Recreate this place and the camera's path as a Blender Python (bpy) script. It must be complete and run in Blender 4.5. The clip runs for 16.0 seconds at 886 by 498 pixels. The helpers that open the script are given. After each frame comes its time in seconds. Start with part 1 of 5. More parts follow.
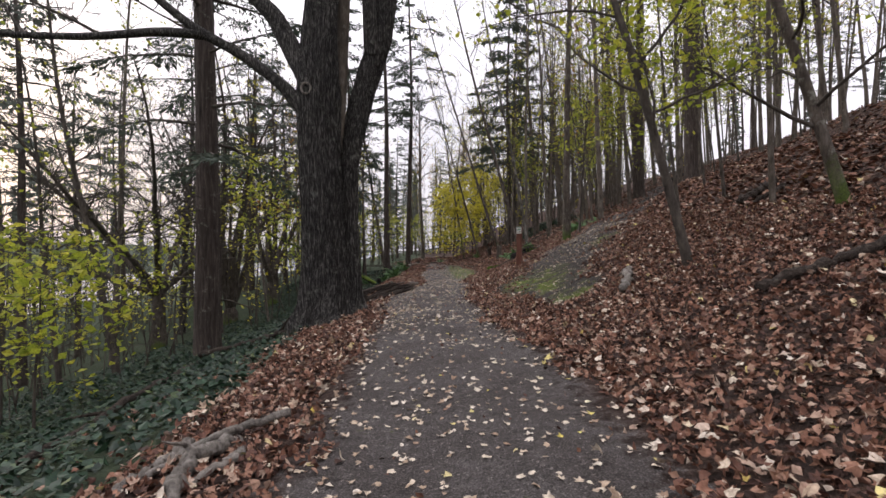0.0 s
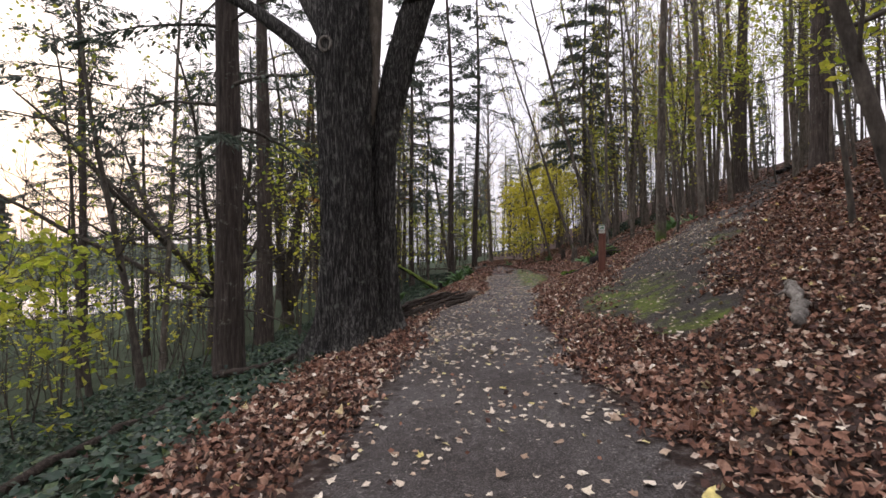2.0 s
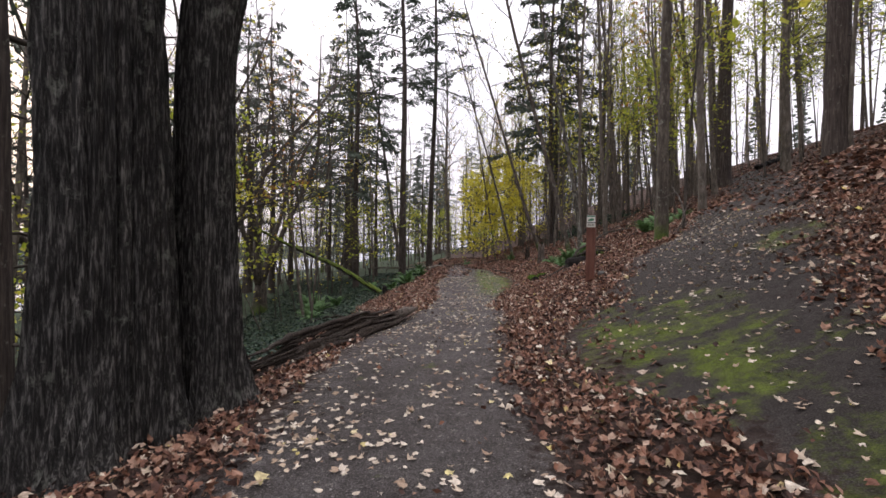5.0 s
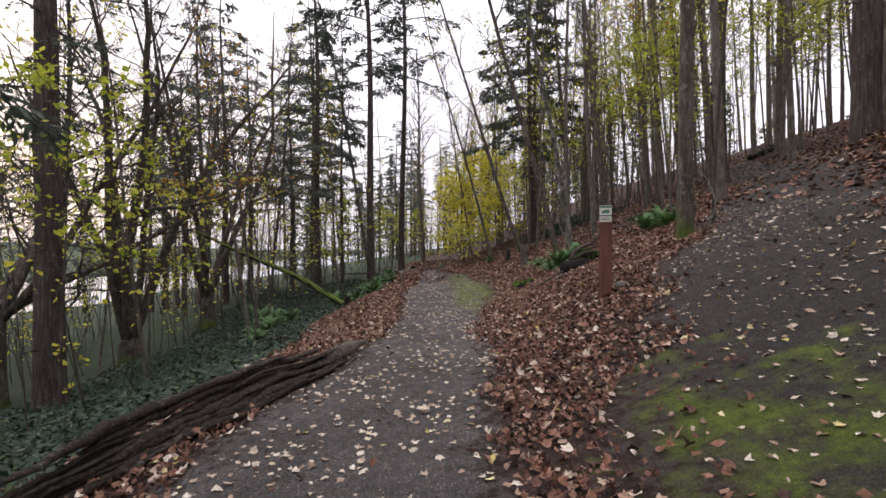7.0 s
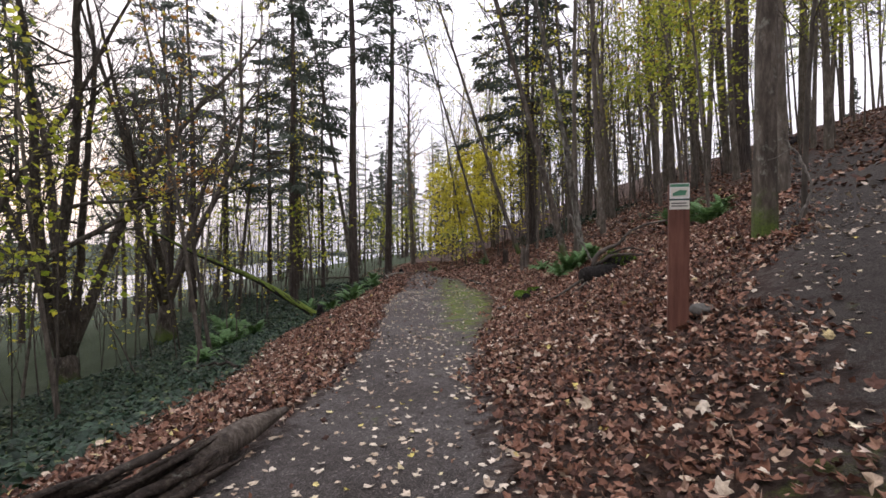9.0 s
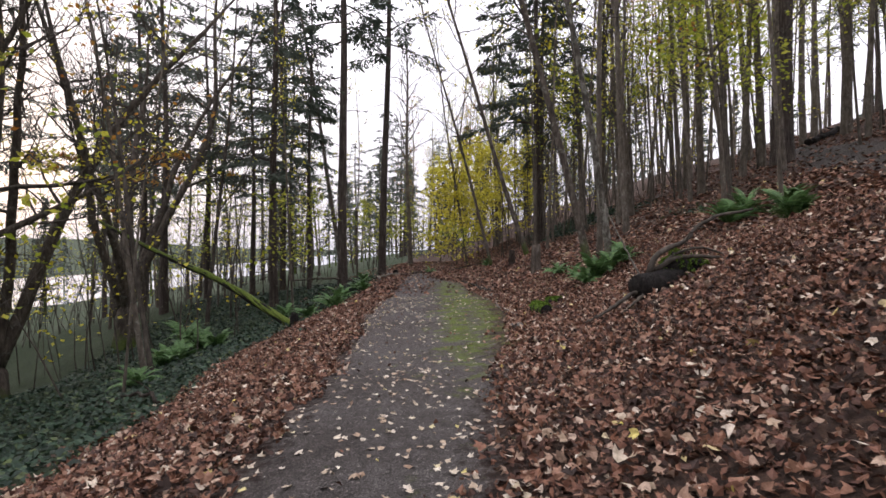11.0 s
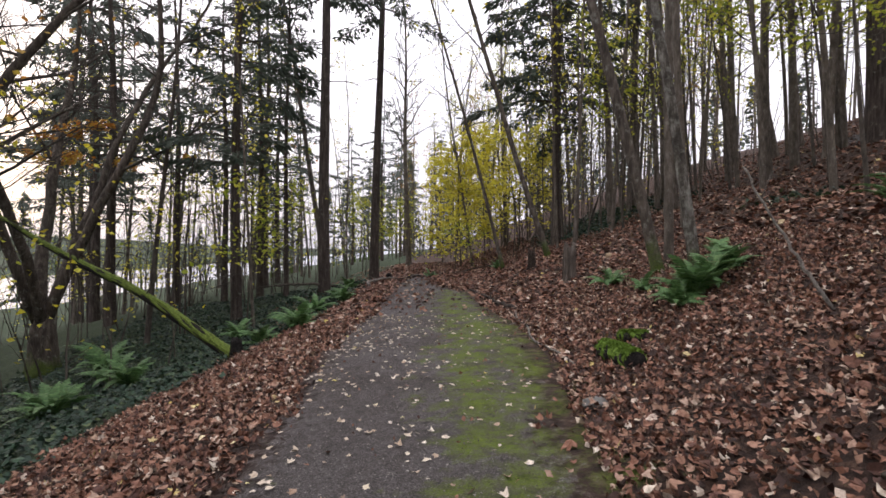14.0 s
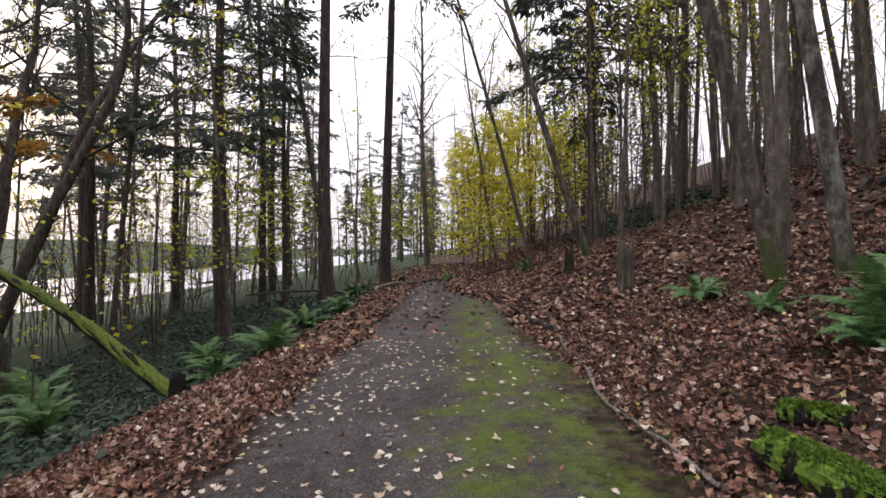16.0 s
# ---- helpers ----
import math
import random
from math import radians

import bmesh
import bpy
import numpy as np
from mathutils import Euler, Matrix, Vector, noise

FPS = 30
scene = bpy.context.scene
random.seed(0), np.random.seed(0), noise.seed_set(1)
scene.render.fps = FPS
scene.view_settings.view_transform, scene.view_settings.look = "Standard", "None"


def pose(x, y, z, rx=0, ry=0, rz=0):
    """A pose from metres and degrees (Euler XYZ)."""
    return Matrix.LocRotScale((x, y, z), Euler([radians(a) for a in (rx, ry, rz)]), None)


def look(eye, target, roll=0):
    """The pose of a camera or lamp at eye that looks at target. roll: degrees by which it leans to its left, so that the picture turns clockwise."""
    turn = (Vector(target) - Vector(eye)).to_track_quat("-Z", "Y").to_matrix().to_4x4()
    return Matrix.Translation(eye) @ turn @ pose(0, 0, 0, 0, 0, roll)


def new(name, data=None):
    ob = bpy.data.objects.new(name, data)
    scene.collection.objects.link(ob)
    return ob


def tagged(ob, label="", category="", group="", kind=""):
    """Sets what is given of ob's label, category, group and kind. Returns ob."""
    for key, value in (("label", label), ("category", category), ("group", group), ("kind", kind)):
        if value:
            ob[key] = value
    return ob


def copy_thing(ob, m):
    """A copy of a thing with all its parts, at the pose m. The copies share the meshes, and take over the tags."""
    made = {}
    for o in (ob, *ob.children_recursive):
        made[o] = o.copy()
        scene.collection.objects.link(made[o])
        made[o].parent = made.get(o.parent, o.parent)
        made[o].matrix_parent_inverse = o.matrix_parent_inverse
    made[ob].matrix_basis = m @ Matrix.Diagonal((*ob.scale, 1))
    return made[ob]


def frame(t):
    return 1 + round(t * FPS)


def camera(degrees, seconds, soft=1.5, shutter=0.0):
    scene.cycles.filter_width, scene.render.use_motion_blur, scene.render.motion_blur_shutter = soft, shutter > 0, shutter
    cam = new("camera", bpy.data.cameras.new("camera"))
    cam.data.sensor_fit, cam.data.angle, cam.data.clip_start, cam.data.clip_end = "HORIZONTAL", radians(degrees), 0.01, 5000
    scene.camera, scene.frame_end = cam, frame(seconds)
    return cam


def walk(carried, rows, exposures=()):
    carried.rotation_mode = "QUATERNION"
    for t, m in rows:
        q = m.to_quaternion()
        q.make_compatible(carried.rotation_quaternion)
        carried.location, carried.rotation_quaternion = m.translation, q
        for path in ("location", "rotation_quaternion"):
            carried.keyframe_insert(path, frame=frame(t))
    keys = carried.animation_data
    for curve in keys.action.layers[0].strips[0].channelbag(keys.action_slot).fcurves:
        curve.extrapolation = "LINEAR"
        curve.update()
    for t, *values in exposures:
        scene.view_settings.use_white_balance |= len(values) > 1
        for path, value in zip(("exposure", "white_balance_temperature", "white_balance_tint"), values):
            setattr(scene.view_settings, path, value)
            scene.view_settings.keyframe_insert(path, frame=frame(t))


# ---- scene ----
cam = camera(83.1, 16.0, soft=1.6)
PATH = [
    (0, (-0.072, 0.375, 1.468), (-0.07, 2.375, 1.457), -0.3),
    (0.5, (-0.015, 1.052, 1.468), (-0.198, 3.043, 1.454), -0.4),
    (1, (0.037, 1.732, 1.468), (-0.239, 3.712, 1.451), -0.2),
    (1.5, (0.076, 2.42, 1.471), (-0.207, 4.399, 1.46), -0.1),
    (2, (0.101, 3.112, 1.475), (-0.178, 5.093, 1.472), -0.1),
    (2.5, (0.118, 3.814, 1.476), (-0.103, 5.802, 1.473), -0.1),
    (3, (0.132, 4.53, 1.475), (-0.059, 6.521, 1.47), -0.0),
    (3.5, (0.148, 5.263, 1.474), (-0.036, 7.255, 1.458), 0.0),
    (4, (0.173, 6.014, 1.475), (0.004, 8.007, 1.461), 0.2),
    (4.2, (0.181, 6.315, 1.476), (0.02, 8.308, 1.453), 0.5),
    (6.3, (0.261, 9.463, 1.55), (0.206, 11.462, 1.546), -0.3),
    (6.5, (0.27, 9.759, 1.552), (0.225, 11.759, 1.54), -0.3),
    (7, (0.293, 10.491, 1.557), (0.263, 12.491, 1.544), -0.4),
    (7.5, (0.323, 11.214, 1.561), (0.3, 13.213, 1.552), -0.4),
    (8, (0.351, 11.931, 1.565), (0.341, 13.931, 1.559), -0.4),
    (8.5, (0.378, 12.644, 1.567), (0.374, 14.644, 1.562), -0.2),
    (9, (0.402, 13.35, 1.563), (0.4, 15.35, 1.554), -0.4),
    (9.2, (0.41, 13.632, 1.561), (0.409, 15.632, 1.551), -0.5),
    (11.3, (0.461, 16.584, 1.508), (0.459, 18.584, 1.498), 0.3),
    (11.5, (0.462, 16.868, 1.507), (0.459, 18.868, 1.491), -0.0),
    (12, (0.459, 17.586, 1.505), (0.456, 19.586, 1.49), 0.2),
    (12.5, (0.448, 18.313, 1.505), (0.446, 20.313, 1.491), 0.1),
    (13, (0.435, 19.046, 1.506), (0.435, 21.046, 1.495), 0.3),
    (13.5, (0.423, 19.784, 1.507), (0.421, 21.784, 1.491), 0.4),
    (14, (0.421, 20.521, 1.506), (0.412, 22.521, 1.493), 0.4),
    (14.5, (0.429, 21.262, 1.502), (0.411, 23.262, 1.485), 0.2),
    (15, (0.453, 22.009, 1.498), (0.425, 24.009, 1.484), 0.2),
    (15.5, (0.49, 22.762, 1.495), (0.437, 24.761, 1.477), 0.1),
    (16, (0.539, 23.518, 1.496), (0.438, 25.515, 1.481), -0.1),
]
walk(cam, [(t, look(eye, target, roll)) for t, eye, target, roll in PATH], exposures=[(0.0, -0.1, 6400, 13), (4.2, 0.04, 6400, 14), (8.0, 0.12, 6350, 14), (12.0, 0.18, 6350, 13), (16.0, 0.2, 6350, 13)])

# ---- sky and sun ----
world = bpy.data.worlds.new("world")
scene.world = world
world.use_nodes = True
wn, wl = world.node_tree.nodes, world.node_tree.links
wn.clear()
sky = wn.new("ShaderNodeTexSky")
sky.sky_type = "NISHITA"
sky.sun_disc = False
sky.sun_elevation, sky.sun_rotation = radians(14), radians(-50)
sky.air_density, sky.dust_density, sky.ozone_density = 1.4, 4.0, 1.0
cloud_noise = wn.new("ShaderNodeTexNoise")
cloud_noise.inputs["Scale"].default_value, cloud_noise.inputs["Detail"].default_value = 2.2, 5
cloud_ramp = wn.new("ShaderNodeValToRGB")
cloud_ramp.color_ramp.elements[0].position, cloud_ramp.color_ramp.elements[0].color = 0.3, (0.92, 0.9, 0.98, 1)
cloud_ramp.color_ramp.elements[1].position, cloud_ramp.color_ramp.elements[1].color = 0.75, (1.1, 1.05, 1.08, 1)
# an overcast sky is about three times as bright overhead as at the horizon
sky_dir, sky_sep, sky_rise = wn.new("ShaderNodeTexCoord"), wn.new("ShaderNodeSeparateXYZ"), wn.new("ShaderNodeMapRange")
sky_rise.inputs["From Min"].default_value, sky_rise.inputs["From Max"].default_value = 0.0, 1.0
sky_rise.inputs["To Min"].default_value, sky_rise.inputs["To Max"].default_value = 12.0, 34.0
cloud_scale = wn.new("ShaderNodeVectorMath")
cloud_scale.operation = "SCALE"
cloud_mix = wn.new("ShaderNodeMix")
cloud_mix.data_type = "RGBA"
cloud_mix.inputs[0].default_value = 0.82
backg, wout = wn.new("ShaderNodeBackground"), wn.new("ShaderNodeOutputWorld")
backg.inputs["Strength"].default_value = 0.084
wl.new(cloud_noise.outputs["Fac"], cloud_ramp.inputs["Fac"])
wl.new(sky.outputs["Color"], cloud_mix.inputs[6])
wl.new(sky_dir.outputs["Generated"], sky_sep.inputs[0])
wl.new(sky_sep.outputs["Z"], sky_rise.inputs["Value"])
wl.new(cloud_ramp.outputs["Color"], cloud_scale.inputs[0])
wl.new(sky_rise.outputs["Result"], cloud_scale.inputs["Scale"])
wl.new(cloud_scale.outputs["Vector"], cloud_mix.inputs[7])
wl.new(cloud_mix.outputs[2], backg.inputs["Color"])
wl.new(backg.outputs["Background"], wout.inputs["Surface"])

sun = new("sun", bpy.data.lights.new("sun", "SUN"))
sun.data.energy, sun.data.angle, sun.data.color = 0.5, radians(25), (1.0, 0.93, 0.84)
sun.matrix_basis = look((0, 0, 40), (40 * math.sin(radians(50)), -40 * math.cos(radians(50)), 12))


# ---- materials ----
def material(name, rough=0.9):
    m = bpy.data.materials.new(name)
    m.use_nodes = True
    n, l = m.node_tree.nodes, m.node_tree.links
    b = n["Principled BSDF"]
    b.inputs["Roughness"].default_value = rough
    b.inputs["Specular IOR Level"].default_value = 0.25
    return m, n, l, b


def coords(n, l, scale=(1, 1, 1), space="Object"):
    tc, mp = n.new("ShaderNodeTexCoord"), n.new("ShaderNodeMapping")
    mp.inputs["Scale"].default_value = scale
    l.new(tc.outputs[space], mp.inputs["Vector"])
    return mp.outputs["Vector"]


def noise_tex(n, l, vec, scale, detail=6, rough=0.6):
    t = n.new("ShaderNodeTexNoise")
    t.inputs["Scale"].default_value, t.inputs["Detail"].default_value, t.inputs["Roughness"].default_value = scale, detail, rough
    if vec:
        l.new(vec, t.inputs["Vector"])
    return t.outputs["Fac"]


def ramp(n, l, fac, stops, smooth=True):
    r = n.new("ShaderNodeValToRGB")
    e = r.color_ramp.elements
    while len(e) < len(stops):
        e.new(0.5)
    for el, (p, c) in zip(e, stops):
        el.position, el.color = p, (*c, 1)
    if not smooth:
        r.color_ramp.interpolation = "CONSTANT"
    l.new(fac, r.inputs["Fac"])
    return r.outputs["Color"]


def mixed(n, l, fac, a, b, mode="MIX"):
    x = n.new("ShaderNodeMix")
    x.data_type, x.blend_type = "RGBA", mode
    for sock, v in ((x.inputs[0], fac), (x.inputs[6], a), (x.inputs[7], b)):
        if isinstance(v, (int, float)):
            sock.default_value = v
        elif isinstance(v, tuple):
            sock.default_value = (*v, 1)
        else:
            l.new(v, sock)
    return x.outputs[2]


def arith(n, l, op, a, b=0.0, c=None):
    x = n.new("ShaderNodeMath")
    x.operation = op
    for sock, v in zip(x.inputs, (a, b) if c is None else (a, b, c)):
        if isinstance(v, (int, float)):
            sock.default_value = v
        else:
            l.new(v, sock)
    return x.outputs[0]


def bumped(n, l, b, height, strength=0.6, distance=0.02):
    x = n.new("ShaderNodeBump")
    x.inputs["Strength"].default_value, x.inputs["Distance"].default_value = strength, distance
    l.new(height, x.inputs["Height"])
    l.new(x.outputs["Normal"], b.inputs["Normal"])


def bark(name, dark, mid, light, furrow=14.0, stretch=0.12, relief=0.9, moss=0.0, lichen=0.0):
    m, n, l, b = material(name, 0.92)
    vec = coords(n, l, (1, 1, stretch))
    plain = coords(n, l)
    ridges = noise_tex(n, l, vec, furrow, 8, 0.7)
    broad = noise_tex(n, l, plain, 1.3, 4)
    col = ramp(n, l, ridges, [(0.3, dark), (0.5, mid), (0.72, light)])
    col = mixed(n, l, 0.55, col, ramp(n, l, broad, [(0.3, (0.45, 0.43, 0.42)), (0.7, (1.25, 1.2, 1.15))]), "MULTIPLY")
    if lichen:
        spots = ramp(n, l, noise_tex(n, l, plain, 5.5, 7, 0.75), [(0.6 - 0.06 * lichen, (0, 0, 0)), (0.68, (1, 1, 1))])
        col = mixed(n, l, arith(n, l, "MULTIPLY", spots, 0.55), col, (0.3, 0.31, 0.26))
    if moss:
        sep = n.new("ShaderNodeSeparateXYZ")
        l.new(plain, sep.inputs[0])
        low = arith(n, l, "ADD", arith(n, l, "MULTIPLY", sep.outputs["Z"], -0.55), 0.62 * moss)
        patch = arith(n, l, "ADD", low, arith(n, l, "MULTIPLY", noise_tex(n, l, plain, 3.0, 6, 0.7), 0.9))
        fac = ramp(n, l, patch, [(0.72, (0, 0, 0)), (1.05, (0.9, 0.9, 0.9))])
        mossy = ramp(n, l, noise_tex(n, l, plain, 40, 4), [(0.3, (0.02, 0.035, 0.006)), (0.7, (0.09, 0.13, 0.02))])
        col = mixed(n, l, fac, col, mossy)
    l.new(col, b.inputs["Base Color"])
    bumped(n, l, b, ridges, relief, 0.05)
    return m


bark_maple = bark("bark_maple", (0.005, 0.0046, 0.0042), (0.034, 0.032, 0.0295), (0.3, 0.29, 0.27), 44, 0.13, 1.0, 0.35, 0.4)
bark_fir = bark("bark_fir", (0.016, 0.012, 0.010), (0.058, 0.046, 0.039), (0.14, 0.118, 0.102), 18, 0.09, 1.0, 0.0, 0.15)
bark_alder = bark("bark_alder", (0.04, 0.034, 0.027), (0.105, 0.09, 0.073), (0.22, 0.195, 0.165), 9, 0.3, 0.5, 0.25, 0.4)
bark_mossy = bark("bark_mossy", (0.02, 0.017, 0.013), (0.075, 0.062, 0.05), (0.17, 0.15, 0.125), 11, 0.25, 0.6, 1.0, 0.7)
bark_lichen = bark("bark_lichen", (0.016, 0.014, 0.011), (0.07, 0.062, 0.05), (0.3, 0.29, 0.26), 8, 0.35, 0.7, 0.8, 1.6)
bark_twig = bark("bark_twig", (0.022, 0.019, 0.015), (0.065, 0.056, 0.046), (0.13, 0.115, 0.095), 9, 0.4, 0.3)
dead_wood = bark("dead_wood", (0.010, 0.008, 0.006), (0.035, 0.026, 0.02), (0.11, 0.088, 0.07), 26, 1.0, 0.9, 0.0, 0.2)
grey_wood = bark("grey_wood", (0.05, 0.045, 0.04), (0.17, 0.155, 0.135), (0.33, 0.31, 0.28), 20, 0.5, 0.7, 0.0, 0.8)
black_wood = bark("black_wood", (0.004, 0.004, 0.0035), (0.012, 0.010, 0.009), (0.036, 0.03, 0.026), 20, 0.5, 0.9)
stump_wood = bark("stump_wood", (0.03, 0.024, 0.019), (0.10, 0.083, 0.068), (0.24, 0.21, 0.18), 22, 0.1, 1.0)


def leafy(name, stops, rough=0.6, through_light=0.0, per_object=False):
    m, n, l, b = material(name, rough)
    if per_object:
        info = n.new("ShaderNodeObjectInfo").outputs["Random"]
    else:
        info = n.new("ShaderNodeNewGeometry").outputs["Random Per Island"]
    col = ramp(n, l, info, stops)
    blot = noise_tex(n, l, coords(n, l), 28, 4, 0.7)
    col = mixed(n, l, 0.8, col, ramp(n, l, blot, [(0.32, (0.4, 0.36, 0.33)), (0.68, (1.3, 1.28, 1.25))]), "MULTIPLY")
    l.new(col, b.inputs["Base Color"])
    if through_light:
        tr, add, out = n.new("ShaderNodeBsdfTranslucent"), n.new("ShaderNodeMixShader"), n["Material Output"]
        l.new(col, tr.inputs["Color"])
        add.inputs[0].default_value = through_light
        l.new(b.outputs[0], add.inputs[1])
        l.new(tr.outputs[0], add.inputs[2])
        l.new(add.outputs[0], out.inputs["Surface"])
    return m


LITTER = [(0.0, (0.03, 0.018, 0.014)), (0.22, (0.075, 0.036, 0.026)), (0.45, (0.16, 0.077, 0.051)), (0.66, (0.235, 0.118, 0.076)), (0.84, (0.3, 0.18, 0.125)), (0.945, (0.4, 0.3, 0.23)), (0.99, (0.54, 0.47, 0.39)), (1.0, (0.46, 0.36, 0.08))]
PALE = [(0.0, (0.28, 0.19, 0.13)), (0.25, (0.42, 0.33, 0.24)), (0.6, (0.57, 0.5, 0.4)), (0.9, (0.63, 0.57, 0.48)), (1.0, (0.55, 0.47, 0.12))]
leaf_litter = leafy("leaf_litter", LITTER, 0.7)
leaf_pale = leafy("leaf_pale", PALE, 0.6)
leaf_single = leafy("leaf_single", PALE, 0.6, per_object=True)
leaf_yellow = leafy("leaf_yellow", [(0, (0.48, 0.42, 0.03)), (0.5, (0.64, 0.6, 0.05)), (1, (0.74, 0.72, 0.14))], 0.55, through_light=0.55)
leaf_lime = leafy("leaf_lime", [(0, (0.22, 0.3, 0.03)), (0.5, (0.4, 0.46, 0.05)), (1, (0.58, 0.56, 0.08))], 0.55, through_light=0.55)
leaf_orange = leafy("leaf_orange", [(0, (0.4, 0.16, 0.03)), (0.6, (0.5, 0.27, 0.05)), (1, (0.45, 0.36, 0.06))], 0.55, through_light=0.45)
needles = leafy("needles", [(0, (0.045, 0.066, 0.052)), (0.5, (0.075, 0.1, 0.076)), (1, (0.11, 0.14, 0.1))], 0.6, through_light=0.3)
# distant needles: air haze painted in as a paler, greyer green
needles_hazed = leafy("needles_hazed", [(0, (0.085, 0.11, 0.095)), (0.5, (0.12, 0.145, 0.125)), (1, (0.145, 0.17, 0.14))], 0.6, through_light=0.4)
ivy_leaf = leafy("ivy_leaf", [(0, (0.009, 0.022, 0.013)), (0.5, (0.018, 0.042, 0.024)), (0.9, (0.036, 0.072, 0.04)), (1, (0.1, 0.13, 0.045))], 0.5, through_light=0.1)
fern_leaf = leafy("fern_leaf", [(0, (0.045, 0.11, 0.035)), (0.5, (0.095, 0.19, 0.065)), (1, (0.16, 0.27, 0.1))], 0.5, through_light=0.25)


def ground_material():
    m, n, l, b = material("forest_floor", 0.95)
    vec = coords(n, l)

    def zone(name):
        a = n.new("ShaderNodeAttribute")
        a.attribute_name = name
        return a.outputs["Fac"]

    fine, mid, broad = noise_tex(n, l, vec, 95, 6, 0.7), noise_tex(n, l, vec, 9, 7, 0.65), noise_tex(n, l, vec, 0.9, 4)
    vor = n.new("ShaderNodeTexVoronoi")
    vor.inputs["Scale"].default_value = 60
    l.new(vec, vor.inputs["Vector"])
    soil = ramp(n, l, fine, [(0.32, (0.034, 0.031, 0.029)), (0.5, (0.102, 0.094, 0.09)), (0.68, (0.3, 0.283, 0.274))])
    soil = mixed(n, l, 0.75, soil, ramp(n, l, mid, [(0.3, (0.6, 0.57, 0.55)), (0.7, (1.2, 1.17, 1.15))]), "MULTIPLY")
    soil = mixed(n, l, 0.6, soil, ramp(n, l, broad, [(0.35, (0.55, 0.48, 0.44)), (0.65, (1.15, 1.13, 1.12))]), "MULTIPLY")
    stone = ramp(n, l, vor.outputs["Color"], [(0.0, (0.5, 0.5, 0.5)), (0.8, (1.0, 1.0, 1.0)), (0.95, (2.2, 2.15, 2.1))])
    soil = mixed(n, l, 0.7, soil, stone, "MULTIPLY")
    duff = ramp(n, l, mid, [(0.3, (0.014, 0.009, 0.007)), (0.5, (0.05, 0.031, 0.023)), (0.7, (0.14, 0.085, 0.06))])
    duff = mixed(n, l, 0.6, duff, ramp(n, l, fine, [(0.3, (0.5, 0.48, 0.46)), (0.7, (1.4, 1.35, 1.3))]), "MULTIPLY")
    moss = ramp(n, l, noise_tex(n, l, vec, 140, 4), [(0.3, (0.05, 0.07, 0.008)), (0.5, (0.115, 0.158, 0.018)), (0.72, (0.24, 0.29, 0.045))])
    moss = mixed(n, l, 0.6, moss, ramp(n, l, mid, [(0.3, (0.5, 0.52, 0.5)), (0.7, (1.2, 1.2, 1.1))]), "MULTIPLY")
    green = ramp(n, l, mid, [(0.3, (0.012, 0.02, 0.01)), (0.7, (0.04, 0.06, 0.025))])

    damp = ramp(n, l, fine, [(0.3, (0.012, 0.01, 0.009)), (0.5, (0.042, 0.036, 0.032)), (0.72, (0.13, 0.115, 0.105))])
    damp = mixed(n, l, 0.7, damp, ramp(n, l, mid, [(0.3, (0.6, 0.58, 0.56)), (0.7, (1.3, 1.28, 1.25))]), "MULTIPLY")
    clumps = noise_tex(n, l, vec, 2.4, 7, 0.72)

    def edge(name, wobble, lo=0.42, hi=0.58, by=None):
        v = arith(n, l, "ADD", zone(name), arith(n, l, "MULTIPLY", arith(n, l, "SUBTRACT", by or mid, 0.5), wobble))
        return ramp(n, l, v, [(lo, (0, 0, 0)), (hi, (1, 1, 1))])

    col = mixed(n, l, edge("ivy", 0.6), duff, green)
    col = mixed(n, l, edge("dirt", 1.9, 0.36, 0.7), col, soil)
    col = mixed(n, l, edge("earth", 1.2, 0.35, 0.62), col, damp)
    col = mixed(n, l, arith(n, l, "MULTIPLY", edge("moss", 3.2, 0.42, 1.0, clumps), ramp(n, l, noise_tex(n, l, vec, 26, 6, 0.75), [(0.36, (0.55, 0.55, 0.55)), (0.54, (1, 1, 1))])), col, moss)
    l.new(col, b.inputs["Base Color"])
    bumped(n, l, b, arith(n, l, "ADD", fine, arith(n, l, "MULTIPLY", mid, 2.0)), 1.0, 0.03)
    return m


forest_floor = ground_material()


def simple(name, colour, rough=0.6, spread=0.25, scale=20, metallic=0.0):
    m, n, l, b = material(name, rough)
    lo, hi = tuple(c * (1 - spread) for c in colour), tuple(min(1, c * (1 + spread)) for c in colour)
    f = noise_tex(n, l, coords(n, l), scale, 6, 0.65)
    l.new(ramp(n, l, f, [(0.3, lo), (0.7, hi)]), b.inputs["Base Color"])
    b.inputs["Metallic"].default_value = metallic
    bumped(n, l, b, f, 0.25, 0.004)
    return m


post_paint = bark("post_paint", (0.085, 0.036, 0.025), (0.13, 0.058, 0.041), (0.175, 0.082, 0.06), 18, 0.1, 0.25)
sign_white = simple("sign_white", (0.62, 0.62, 0.6), 0.45, 0.08)
sign_cream = simple("sign_cream", (0.55, 0.53, 0.46), 0.5, 0.1)
sign_green = simple("sign_green", (0.06, 0.17, 0.1), 0.45, 0.2)
sign_dark = simple("sign_dark", (0.03, 0.06, 0.05), 0.45, 0.2)
stone_grey = simple("stone_grey", (0.12, 0.115, 0.105), 0.9, 0.5, 14)
moss_green = simple("moss_green", (0.09, 0.15, 0.018), 0.95, 0.6, 55)
cut_wood = simple("cut_wood", (0.3, 0.22, 0.14), 0.85, 0.4, 30)
lake = simple("lake", (0.25, 0.3, 0.36), 0.12, 0.1, 0.05)


